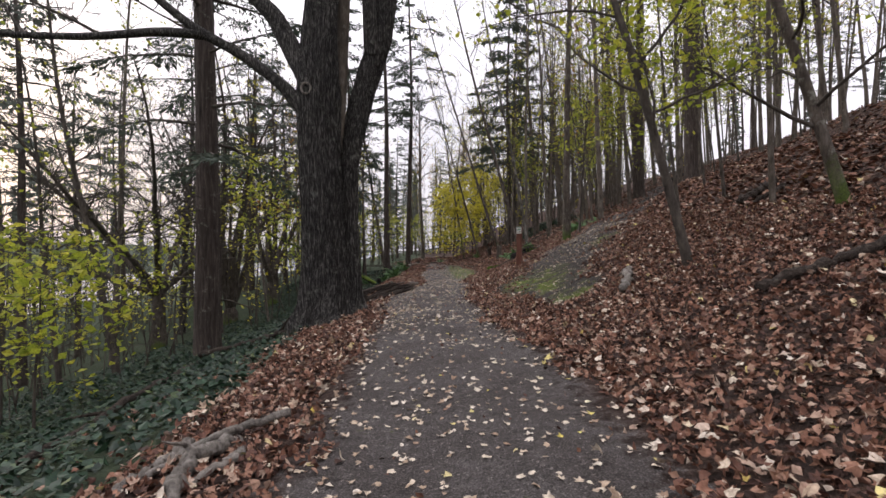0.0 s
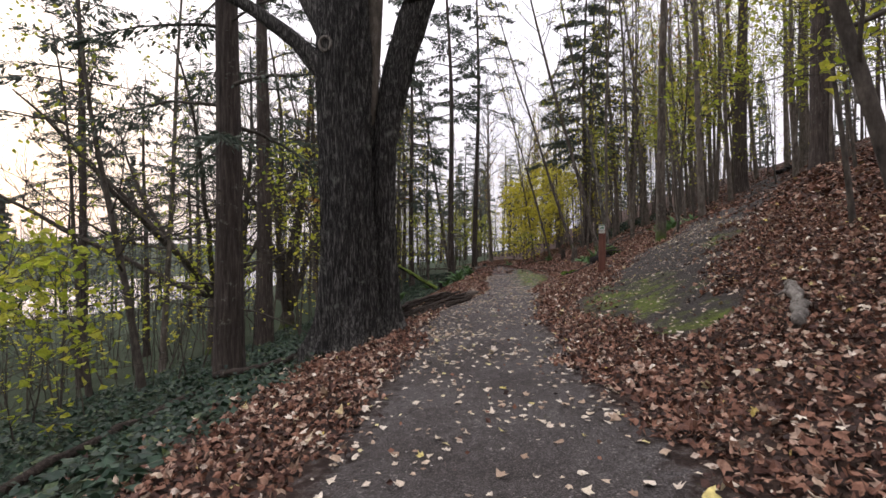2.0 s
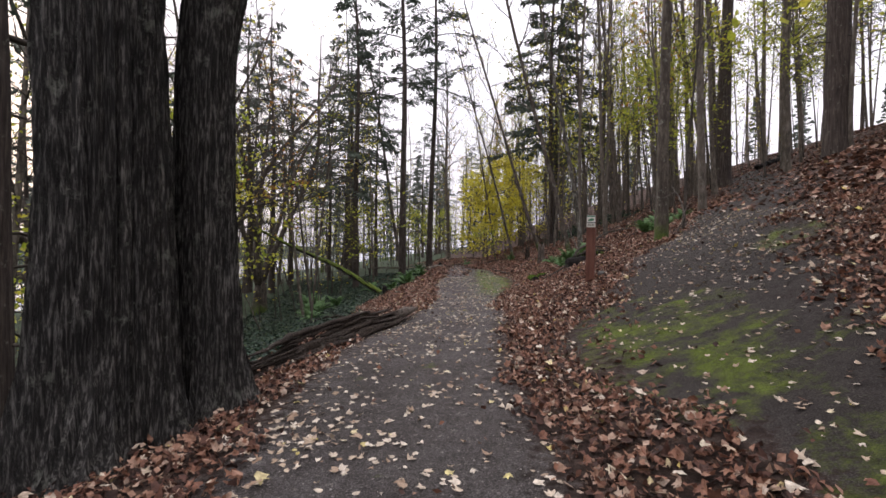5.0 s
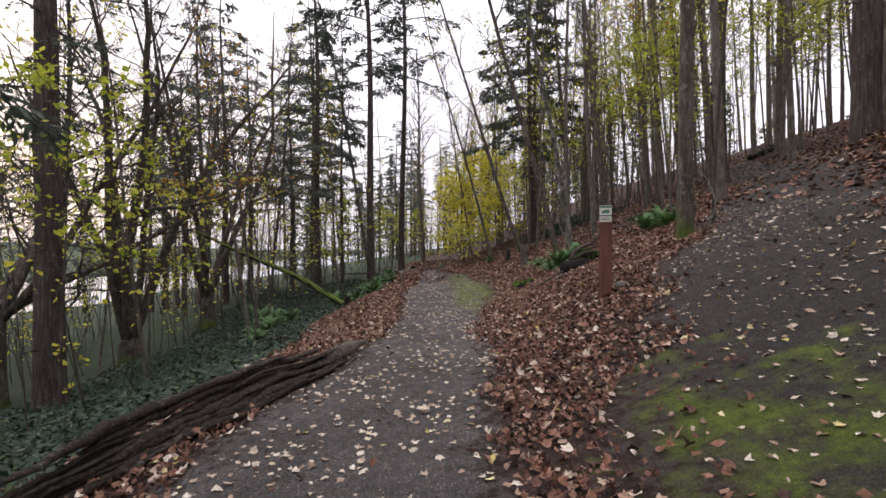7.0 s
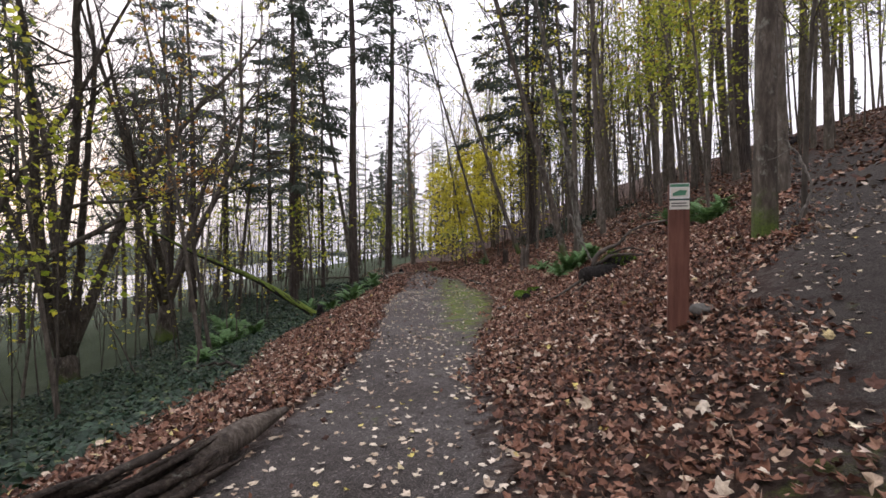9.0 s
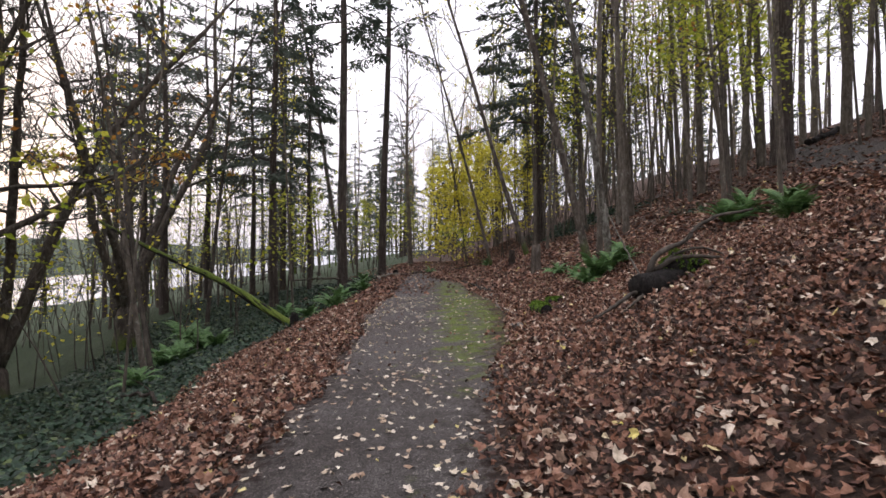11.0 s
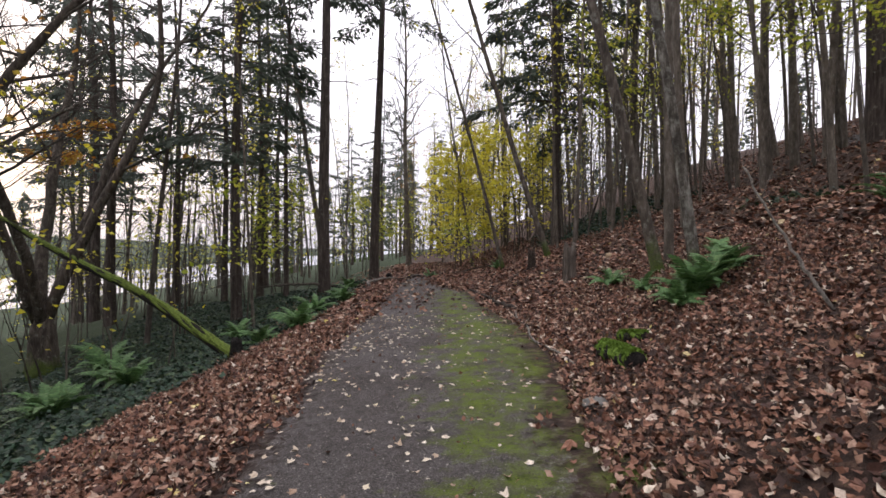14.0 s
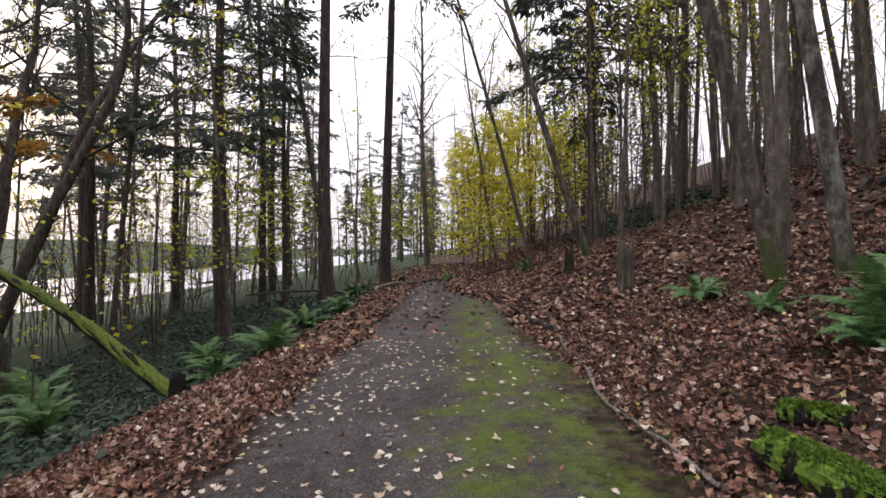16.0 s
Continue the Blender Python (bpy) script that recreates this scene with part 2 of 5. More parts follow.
# ---- shape helpers ----
class Geo:
    """Vertices and faces gathered before they become one mesh."""

    def __init__(self):
        self.v, self.f, self.n = [], [], 0

    def add(self, verts, faces):
        verts = np.asarray(verts, float).reshape(-1, 3)
        self.v.append(verts)
        self.f.extend((np.asarray(faces, int) + self.n).tolist())
        self.n += len(verts)

    def mesh(self, name, mat, smooth=True):
        me = bpy.data.meshes.new(name)
        me.from_pydata(np.concatenate(self.v).tolist() if self.v else [], [], self.f)
        me.materials.append(mat)
        if smooth:
            me.shade_smooth()
        return me


def part(name, geo, mat, parent, label="", smooth=True):
    ob = new(name, geo.mesh(name, mat, smooth))
    ob.parent = parent
    return tagged(ob, label)


def thing(name, place, label, category, group="", kind=""):
    ob = new(name)
    ob.empty_display_size = 0.2
    ob.matrix_basis = place
    return tagged(ob, label, category, group, kind)


def unit(v):
    return v / max(1e-9, np.linalg.norm(v))


def tube(geo, pts, rad, sides=6, rough=0.0, rng=None, cap=True, lobes=0.0, squash=1.0):
    pts, rad = np.asarray(pts, float), np.asarray(rad, float)
    k = len(pts)
    tan = np.gradient(pts, axis=0)
    ang = np.arange(sides) * 2 * math.pi / sides
    ph = rng.uniform(0, 6.28, 3) if rng is not None else (0, 0, 0)
    ref = np.array((0.0, 1.0, 0.0)) if abs(unit(tan[0])[2]) > 0.6 else np.array((0.0, 0.0, 1.0))
    rings = []
    for i in range(k):
        t = unit(tan[i])
        a = unit(np.cross(ref, t))
        c = np.cross(t, a)
        r = np.full(sides, rad[i])
        if lobes:
            r = r * (1 + lobes * (0.6 * np.sin(5 * ang + ph[0]) + 0.5 * np.sin(3 * ang + ph[1])) * (0.35 + 0.65 * max(0, 1 - i / (0.3 * k))))
        if rough and rng is not None:
            r = r * (1 + rng.normal(0, rough, sides))
        rings.append(pts[i] + np.outer(np.cos(ang) * r, a) + np.outer(np.sin(ang) * r * squash, c))
    faces = []
    for i in range(k - 1):
        for j in range(sides):
            j2 = (j + 1) % sides
            faces.append((i * sides + j, i * sides + j2, (i + 1) * sides + j2, (i + 1) * sides + j))
    verts = np.concatenate(rings)
    geo.v.append(verts)
    geo.f.extend([tuple(q + geo.n for q in f) for f in faces])
    if cap:
        geo.f.append(tuple(geo.n + (k - 1) * sides + j for j in range(sides)))
        geo.f.append(tuple(geo.n + sides - 1 - j for j in range(sides)))
    geo.n += len(verts)


def limb(rng, p, d, length, n, wander, up=0.0):
    pts = [np.array(p, float)]
    d = unit(np.array(d, float))
    for _ in range(n):
        d = unit(d + rng.normal(0, wander, 3) + np.array((0, 0, up / n)))
        pts.append(pts[-1] + d * length / n)
    return np.array(pts)


LOBES = [(90, 1.0), (66, 0.55), (38, 0.92), (0, 0.55), (-60, 0.5), (240, 0.5), (180, 0.55), (142, 0.92), (114, 0.55)]
MAPLE = np.array([(0, 0, 0)] + [(r * math.cos(radians(a)), r * math.sin(radians(a)), 0) for a, r in LOBES])
MAPLE_F = np.array([(0, i + 1, (i + 1) % len(LOBES) + 1) for i in range(len(LOBES))])
KITE = np.array([(0, -0.55, 0), (0.45, 0.1, 0.06), (0, 0.65, 0), (-0.45, 0.1, 0.06)])
KITE_F = np.array([(0, 1, 2), (0, 2, 3)])


def turns(rng, count, tilt):
    """Random turns: any heading, leaning by a normal spread of tilt radians."""
    yaw, tx, ty = rng.uniform(0, 6.283, count), rng.normal(0, tilt, count), rng.normal(0, tilt, count)
    cz, sz, cx, sx, cy, sy = np.cos(yaw), np.sin(yaw), np.cos(tx), np.sin(tx), np.cos(ty), np.sin(ty)
    o, i = np.zeros(count), np.ones(count)
    rz = np.stack([cz, -sz, o, sz, cz, o, o, o, i], -1).reshape(-1, 3, 3)
    rx = np.stack([i, o, o, o, cx, -sx, o, sx, cx], -1).reshape(-1, 3, 3)
    ry = np.stack([cy, o, sy, o, i, o, -sy, o, cy], -1).reshape(-1, 3, 3)
    return rx @ ry @ rz


def scatter(geo, rng, places, sizes, tilt, shape, faces, curl=0.3, fold=0.25):
    count = len(places)
    if not count:
        return
    s = np.repeat(shape[None], count, 0).copy()
    r2 = (s[:, :, 0] ** 2 + s[:, :, 1] ** 2)
    bend = rng.uniform(0, 3.14, count)
    along = s[:, :, 0] * np.cos(bend)[:, None] + s[:, :, 1] * np.sin(bend)[:, None]
    s[:, :, 2] += along ** 2 * rng.normal(0, curl * 1.8, count)[:, None] + np.abs(s[:, :, 0]) * rng.normal(0, fold, count)[:, None] + rng.normal(0, 0.08, s.shape[:2]) * (r2 > 0)
    s = s * np.asarray(sizes)[:, None, None]
    v = np.einsum("nij,nkj->nki", turns(rng, count, tilt), s) + np.asarray(places)[:, None, :]
    f = faces[None] + (np.arange(count) * len(shape))[:, None, None]
    geo.add(v.reshape(-1, 3), f.reshape(-1, faces.shape[1]))


# ---- the lie of the land ----
def table(v, pts):
    """Smooth steps between (place, value) pairs."""
    v = np.asarray(v, float)
    xs, ys = np.array([p[0] for p in pts], float), np.array([p[1] for p in pts], float)
    i = np.clip(np.searchsorted(xs, v) - 1, 0, len(xs) - 2)
    s = np.clip((v - xs[i]) / (xs[i + 1] - xs[i]), 0, 1)
    return ys[i] + (ys[i + 1] - ys[i]) * s * s * (3 - 2 * s)


def soft(v, k):
    return k * np.logaddexp(0, np.asarray(v, float) / k)


PATH_X = [(0, 0), (8, -0.1), (16, 0.15), (24, 0.1), (32, -0.2), (45, -1.0), (60, -2.0), (80, -4.0)]
PATH_Z = [(0, 0.1), (8, 0.15), (16, 0.15), (24, -0.04), (40, -0.02), (60, 0.0)]
HILL_FOOT = [(8, 1.85), (16, 1.35), (22, 1.4), (27, 2.3), (30, 2.5), (35, 2.6), (50, 3.6)]
HILL_STEEP = [(8, 0.46), (20, 0.47), (32, 0.44)]
BANK_EDGE = [(16, 1.9), (24, 1.45), (30, 1.6)]


def height(x, y):
    x, y = np.asarray(x, float), np.asarray(y, float)
    u = x - table(y, PATH_X)
    z = table(y, PATH_Z) + 0.06 * np.clip(u, -1.5, 1.5)
    steep = table(y, HILL_STEEP)
    z = z + steep * (soft(u - table(y, HILL_FOOT), 0.3) - soft(u - 34, 2.5)) - 0.05 * soft(u - 5, 1) + 0.05 * soft(u - 34, 2.5)
    z = z - table(y, [(14, 0.36), (22, 0.34)]) * soft(-u - table(y, BANK_EDGE), 0.35) + 0.22 * soft(-u - 30, 4) + 0.13 * soft(-u - 90, 6)
    z = z + 0.1 * (soft(-u - 6, 1.5) - soft(-u - 26, 4)) + table(y, [(31, 0), (44, 0.13)]) * (soft(-u - table(y, BANK_EDGE), 0.35) - soft(-u - 14, 2))
    z = z + 0.05 * soft(-u - 650, 40) - 0.049 * soft(-u - 1100, 40)
    far = np.clip((np.abs(u) - 3) / 6, 0, 1)
    z = z + far * (0.16 * np.sin(0.7 * x + 0.31 * y) * np.sin(0.53 * y - 0.4 * x + 1) + 0.07 * np.sin(1.9 * x - 0.8 * y))
    z = z + 0.02 * np.sin(3.1 * x + 1.7 * y) * np.sin(2.3 * y - 1.1 * x) + 0.012 * np.sin(7.3 * x - 2.0 * y) * np.sin(6.1 * y + 0.5)
    return z


def ground_at(x, y):
    return float(height(x, y))


SIDE_TRAIL = [(2.5, 9.9), (2.45, 11.5), (2.85, 13.6), (4.5, 17.0), (7.2, 21.0), (10.6, 26.0), (14.5, 34.5), (18.0, 42.0)]


def side_trail(x, y):
    """1 in the middle of the climbing trail, 0.5 at its edge, 0 well outside."""
    best = np.full(np.shape(x), 9.0)
    for k, ((ax, ay), (bx, by)) in enumerate(zip(SIDE_TRAIL, SIDE_TRAIL[1:])):
        dx, dy = bx - ax, by - ay
        s = np.clip(((x - ax) * dx + (y - ay) * dy) / (dx * dx + dy * dy), 0, 1)
        half = (0.5, 0.85, 1.25, 1.3, 1.0, 0.9, 0.8)[k]
        best = np.minimum(best, np.hypot(x - ax - s * dx, y - ay - s * dy) / half)
    return np.clip(1.0 - 0.5 * best, 0, 1)


def dirt_zone(x, y):
    left = table(y, [(0, -1.0), (5, -1.05), (14, -1.55), (19, -0.9), (23, -0.95), (29, -1.35), (36, -1.3), (45, -1.6), (60, -2.6)])
    right = table(y, [(0, 1.3), (5, 1.15), (9, 0.75), (14, 0.55), (16.5, 0.75), (19, 0.75), (22, 1.1), (28, 1.5), (34, 1.2), (42, -0.3), (60, -1.6)])
    main = np.clip(0.5 + np.minimum(x - left, right - x) * 1.2, 0, 1)
    return np.maximum(main * np.clip((54 - y) / 14, 0, 1), side_trail(x, y))


def moss_zone(x, y):
    mid = table(y, [(20, 0.75), (28, 1.02), (34, 0.65), (40, 0.1)])
    half = table(y, [(19, 0.0), (22, 0.4), (28, 0.7), (34, 0.5), (39, 0.0)])
    strip = np.clip(0.5 + (half - np.abs(x - mid)) * 0.7, 0, 0.78) * np.clip((y - 18.5) / 5, 0, 1) * np.clip((41 - y) / 4, 0, 1)
    patch = np.clip(1.25 - 0.75 * np.hypot((x - 2.15) / 0.8, (y - 13.0) / 1.9), 0, 0.62)
    patch = np.maximum(patch, np.clip(1.2 - 0.75 * np.hypot((x - 2.4) / 0.5, (y - 9.9) / 0.6), 0, 0.62))
    bits = np.clip(1.0 - np.hypot((x - 4.6) / 0.8, (y - 14.8) / 0.8), 0, 0.6)
    return np.maximum(np.maximum(strip, patch), bits)


def ivy_zone(x, y):
    edge = table(y, [(0, -2.1), (5, -2.3), (10, -2.9), (14, -3.1), (20, -3.0), (27, -4.2), (31, -3.7), (36, -2.9), (50, -3.4)])
    left = np.clip(0.5 + (edge - x) * 0.9, 0, 1)
    right = np.clip(0.9 - np.hypot((x - 9.5) / 5.0, (y - 50) / 11.0) * 0.6, 0, 1)
    right2 = np.clip(0.8 - np.hypot((x - 9.0) / 3.5, (y - 33) / 4.5) * 0.6, 0, 1) * 0.7
    return np.maximum(left, np.maximum(right, right2))


def build_ground():
    def steps(lo, hi, fine, far):
        inner = np.arange(lo, hi + fine / 2, fine)
        out, d, p = [], fine, 0.0
        while p < far:
            d *= 1.16
            p += d
            out.append(p)
        out = np.array(out)
        return np.concatenate([lo - out[::-1], inner, hi + out])

    xs, ys = steps(-11, 15, 0.2, 1500), steps(-4, 46, 0.2, 1500)
    gx, gy = np.meshgrid(xs, ys)
    gz = height(gx, gy)
    nx, ny = len(xs), len(ys)
    idx = np.arange(nx * ny).reshape(ny, nx)
    quads = np.stack([idx[:-1, :-1], idx[:-1, 1:], idx[1:, 1:], idx[1:, :-1]], -1).reshape(-1, 4)
    g = Geo()
    g.add(np.stack([gx, gy, gz], -1).reshape(-1, 3), quads)
    me = g.mesh("ground", forest_floor)
    for name, zone in (("dirt", dirt_zone), ("earth", side_trail), ("moss", moss_zone), ("ivy", ivy_zone)):
        me.attributes.new(name, "FLOAT", "POINT").data.foreach_set("value", zone(gx, gy).ravel().astype(np.float32))
    return tagged(new("ground", me), "dark gravelly woodland path across a slope of brown leaf litter", "ground", kind="structure")


ground = build_ground()

water_geo = Geo()
water_geo.add([(-1100, -1200, -12.6), (-48, -1200, -12.6), (-48, 1200, -12.6), (-1100, 1200, -12.6)], [(0, 1, 2, 3)])
tagged(new("water", water_geo.mesh("water", lake)), "pale still water far below between the trunks", "water", kind="structure")


# ---- trees ----
def trunk_line(rng, tall, lean, bend, n=16):
    s = np.linspace(0, 1, n)
    s = s ** 1.6
    z = -0.35 + (tall + 0.35) * s
    curve = s - bend * s * (1 - s) * 2
    x = lean[0] * tall * curve + 0.010 * tall * np.sin(s * 7 + rng.uniform(0, 6))  * s
    y = lean[1] * tall * curve + 0.010 * tall * np.sin(s * 6 + rng.uniform(0, 6)) * s
    return np.stack([x, y, z], -1)


def on_line(pts, s):
    if len(pts) == 16:
        s = s ** 0.625
    f = s * (len(pts) - 1)
    i = min(int(f), len(pts) - 2)
    return pts[i] + (pts[i + 1] - pts[i]) * (f - i), unit(pts[i + 1] - pts[i])


def taper(r, n, flare=0.35, thin=0.22):
    s = np.linspace(0, 1, n) ** 1.6
    return r * (1 - (1 - thin) * s) * (1 + flare * np.exp(-np.arange(n) * 0.75))


def branching(rng, geo, line, radii, start, count, reach, rise=0.55, twigs=4, tips=None, side=None, droop=0.0):
    """Limbs, branches and twigs along a stem. Collects the twigs' ends."""
    az = rng.uniform(0, 6.28)
    for k in range(count):
        s = start + (0.98 - start) * ((k + rng.uniform(0, 1)) / count) ** 0.9
        p, t = on_line(line, s)
        az += 2.4 + rng.normal(0, 0.4)
        a = az if side is None else side + rng.normal(0, 0.5)
        d = np.array((math.cos(a), math.sin(a), rise + rng.normal(0, 0.2)))
        length = reach * (1.1 - 0.65 * (s - start) / (1 - start)) * rng.uniform(0.6, 1.15)
        r = min(0.45 * float(np.interp(s, np.linspace(0, 1, len(radii)) ** 1.6, radii)), 0.012 + 0.013 * length)
        main = limb(rng, p, d, length, 6, 0.16, 0.5 - droop)
        tube(geo, main, np.linspace(r, 0.006, len(main)), 4, cap=False)
        for _ in range(twigs):
            q, tq = on_line(main, rng.uniform(0.15, 0.98))
            d2 = unit(tq + rng.normal(0, 0.55, 3) + np.array((0, 0, 0.15 - droop * 0.4)))
            l2 = length * rng.uniform(0.28, 0.6)
            b2 = limb(rng, q, d2, l2, 3, 0.16, 0.3 - droop)
            tube(geo, b2, np.linspace(r * 0.38, 0.004, len(b2)), 3, cap=False)
            for _ in range(3):
                q3, t3 = on_line(b2, rng.uniform(0.2, 1.0))
                b3 = limb(rng, q3, unit(t3 + rng.normal(0, 0.6, 3)), l2 * rng.uniform(0.35, 0.8), 1, 0.12, 0.2)
                tube(geo, b3, np.linspace(0.007, 0.003, len(b3)), 3, cap=False)
                if tips is not None:
                    tips.extend(b3[1:])
            if tips is not None:
                tips.extend(b2[1:])


def leaves_on(rng, tips, count, size, spread, mat_shape=(KITE, KITE_F)):
    g = Geo()
    if not tips or not count:
        return g
    tips = np.array(tips)
    at = tips[rng.integers(0, len(tips), count)] + rng.normal(0, spread, (count, 3)) * (1, 1, 0.55)
    scatter(g, rng, at, size * rng.uniform(0.6, 1.25, count), 0.55, mat_shape[0], mat_shape[1], 0.15, 0.2)
    return g


def broadleaf(name, x, y, r, tall, lean=(0, 0), bend=0.0, start=0.45, count=22, reach=3.5, rise=0.7, leaves=0, leaf=None, leaf_size=0.1,
              bark_mat=None, label="", seed=1, twigs=5, group="woodland trees", side=None, droop=0.0, sides=12):
    rng = np.random.default_rng(seed)
    tree = thing(name, pose(x, y, ground_at(x, y)), label or "slender leafless broadleaf tree with grey-brown bark", "tree", group)
    line = trunk_line(rng, tall, lean, bend)
    radii = taper(0.8 * r, len(line))
    g = Geo()
    tube(g, line, radii, sides, 0.03, rng, lobes=0.10)
    part("trunk", g, bark_mat or bark_alder, tree)
    tips, g = [], Geo()
    branching(rng, g, line, radii, start, count, reach, rise, twigs, tips, side, droop)
    part("crown", g, bark_twig, tree, "bare dark branches and twigs")
    if leaves:
        part("foliage", leaves_on(rng, tips, leaves, leaf_size, 0.16), leaf or leaf_yellow, tree, "sparse autumn leaves", smooth=False)
    return tree


def bough(rng, geo, line, length, blade, count):
    """Flat needle sprays on both sides of a limb, hanging a little at their ends."""
    f = rng.uniform(0.12, 1.0, count) ** 0.75
    at = f * (len(line) - 1)
    i = np.minimum(at.astype(int), len(line) - 2)
    step = line[i + 1] - line[i]
    base = line[i] + step * (at - i)[:, None]
    tan = step / np.linalg.norm(step, axis=1)[:, None]
    across = np.stack([-tan[:, 1], tan[:, 0], 0 * f], -1) * rng.choice((-1.0, 1.0), count)[:, None]
    d = tan * 0.7 + across * rng.uniform(0.3, 1.1, count)[:, None] + rng.normal(0, 0.12, (count, 3))
    d = d / np.linalg.norm(d, axis=1)[:, None]
    out = rng.uniform(0, 1, count) ** 1.3 * (0.1 + 0.34 * length * (1.1 - f))
    p = base + d * out[:, None] + np.stack([0 * f, 0 * f, -0.22 * out - rng.uniform(0, 0.06, count)], -1)
    dd = d + rng.normal(0, 0.3, (count, 3)) + np.array((0, 0, -0.28))
    dd = dd / np.linalg.norm(dd, axis=1)[:, None]
    size = blade * rng.uniform(0.55, 1.25, count)
    wide = np.cross(dd, np.array((0, 0, 1.0)) + rng.normal(0, 0.5, (count, 3)))
    wide = wide / np.maximum(1e-6, np.linalg.norm(wide, axis=1))[:, None] * (size * rng.uniform(0.1, 0.19, count))[:, None]
    mid, tip = p + dd * (size * 0.5)[:, None], p + dd * size[:, None]
    v = np.stack([p, mid + wide, tip, mid - wide], 1).reshape(-1, 3)
    geo.add(v, np.arange(count * 4).reshape(-1, 4))


def conifer(name, x, y, r, tall, start=0.35, lean=(0, 0), count=55, reach=3.2, seed=1, label="", stubs=6, needle=None, dense=34, group="woodland trees", sides=14, blade=0.3):
    rng = np.random.default_rng(seed)
    tree = thing(name, pose(x, y, ground_at(x, y)), label or "tall straight fir with furrowed bark and dark hanging needles", "tree", group)
    line = trunk_line(rng, tall, lean, 0.0)
    radii = taper(0.92 * r, len(line), 0.3, 0.15)
    g = Geo()
    tube(g, line, radii, sides, 0.025, rng, lobes=0.09)
    part("trunk", g, bark_fir, tree)
    g, fol = Geo(), Geo()
    for k in range(stubs):
        p, _ = on_line(line, rng.uniform(0.06, max(0.12, start)))
        a = rng.uniform(0, 6.28)
        b = limb(rng, p, (math.cos(a), math.sin(a), 0.05), rng.uniform(0.8, 2.4), 4, 0.12, -0.2)
        tube(g, b, np.linspace(0.028, 0.006, len(b)), 4, cap=False)
        for _ in range(4):
            q, tq = on_line(b, rng.uniform(0.3, 1))
            b2 = limb(rng, q, unit(tq + rng.normal(0, 0.5, 3)), rng.uniform(0.3, 0.8), 2, 0.1, -0.1)
            tube(g, b2, np.linspace(0.009, 0.003, len(b2)), 3, cap=False)
    az = 0.0
    for k in range(count):
        s = start + (0.985 - start) * (k + rng.uniform(0, 1)) / count
        p, _ = on_line(line, s)
        az += 2.4 + rng.normal(0, 0.5)
        length = reach * (1.05 - 0.85 * (s - start) / (1 - start)) * rng.uniform(0.55, 1.15)
        b = limb(rng, p, (math.cos(az), math.sin(az), 0.12), length, 5, 0.08, -0.35)
        tube(g, b, np.linspace(0.014 + 0.011 * length, 0.006, len(b)), 4, cap=False)
        bough(rng, fol, b, length, blade, int(dense * length) + 8)
    part("crown", g, bark_twig, tree, "drooping fir limbs and dead lower twigs")
    part("foliage", fol, needle or needles, tree, "dark green needle sprays", smooth=False)
    return tree


def place_copy(tree, x, y, turn, size=1.0, label=""):
    c = copy_thing(tree, pose(x, y, ground_at(x, y), 0, 0, turn) @ Matrix.Scale(size, 4))
    return tagged(c, label)

GREY = "slender leafless tree with grey bark on the leafy slope"


def ridged(geo, pts, rad, sides, rng, depth=0.05, ridges=9, flare=0.0, reach=0.5):
    """A stout stem with furrowed sides and root buttresses."""
    pts, rad = np.asarray(pts, float), np.asarray(rad, float)
    fine = np.linspace(0, len(pts) - 1, 6 * len(pts))
    line = np.stack([np.interp(fine, range(len(pts)), pts[:, c]) for c in range(3)], -1)
    for _ in range(3):
        line[1:-1] = (line[:-2] + 2 * line[1:-1] + line[2:]) / 4
    rr = np.interp(fine, range(len(pts)), rad)
    ang = np.arange(sides) * 2 * math.pi / sides
    ph = rng.uniform(0, 6.28, 8)
    tan = np.gradient(line, axis=0)
    rings = []
    ref = np.array((0.0, 1.0, 0.0))
    for i, p in enumerate(line):
        t = unit(tan[i])
        a = unit(np.cross(ref, t))
        c = np.cross(t, a)
        z = p[2]
        w = ridges * ang + ph[0] + 0.9 * np.sin(z * 1.3 + ph[1] + 2 * ang)
        r = rr[i] * (1 + depth * np.abs(np.sin(w / 2)) + 0.6 * depth * np.sin(2 * w + z * 2.1) + 0.05 * np.sin(2 * ang + z * 0.7 + ph[2]) + 0.03 * np.sin(3 * ang - z * 1.9 + ph[3]))
        if flare:
            r = r * (1 + flare * math.exp(-max(0.0, z) / reach) * (0.5 + 0.5 * np.sin(5 * ang + ph[4]) * (0.6 + 0.4 * np.sin(2 * ang + ph[5]))))
        r = r * (1 + rng.normal(0, 0.012, sides))
        rings.append(p + np.outer(np.cos(ang) * r, a) + np.outer(np.sin(ang) * r, c))
    k = len(line)
    base = np.arange(k - 1)[:, None] * sides
    j = np.arange(sides)[None]
    j2 = (j + 1) % sides
    geo.add(np.concatenate(rings), np.stack([base + j, base + j2, base + sides + j2, base + sides + j], -1).reshape(-1, 4))


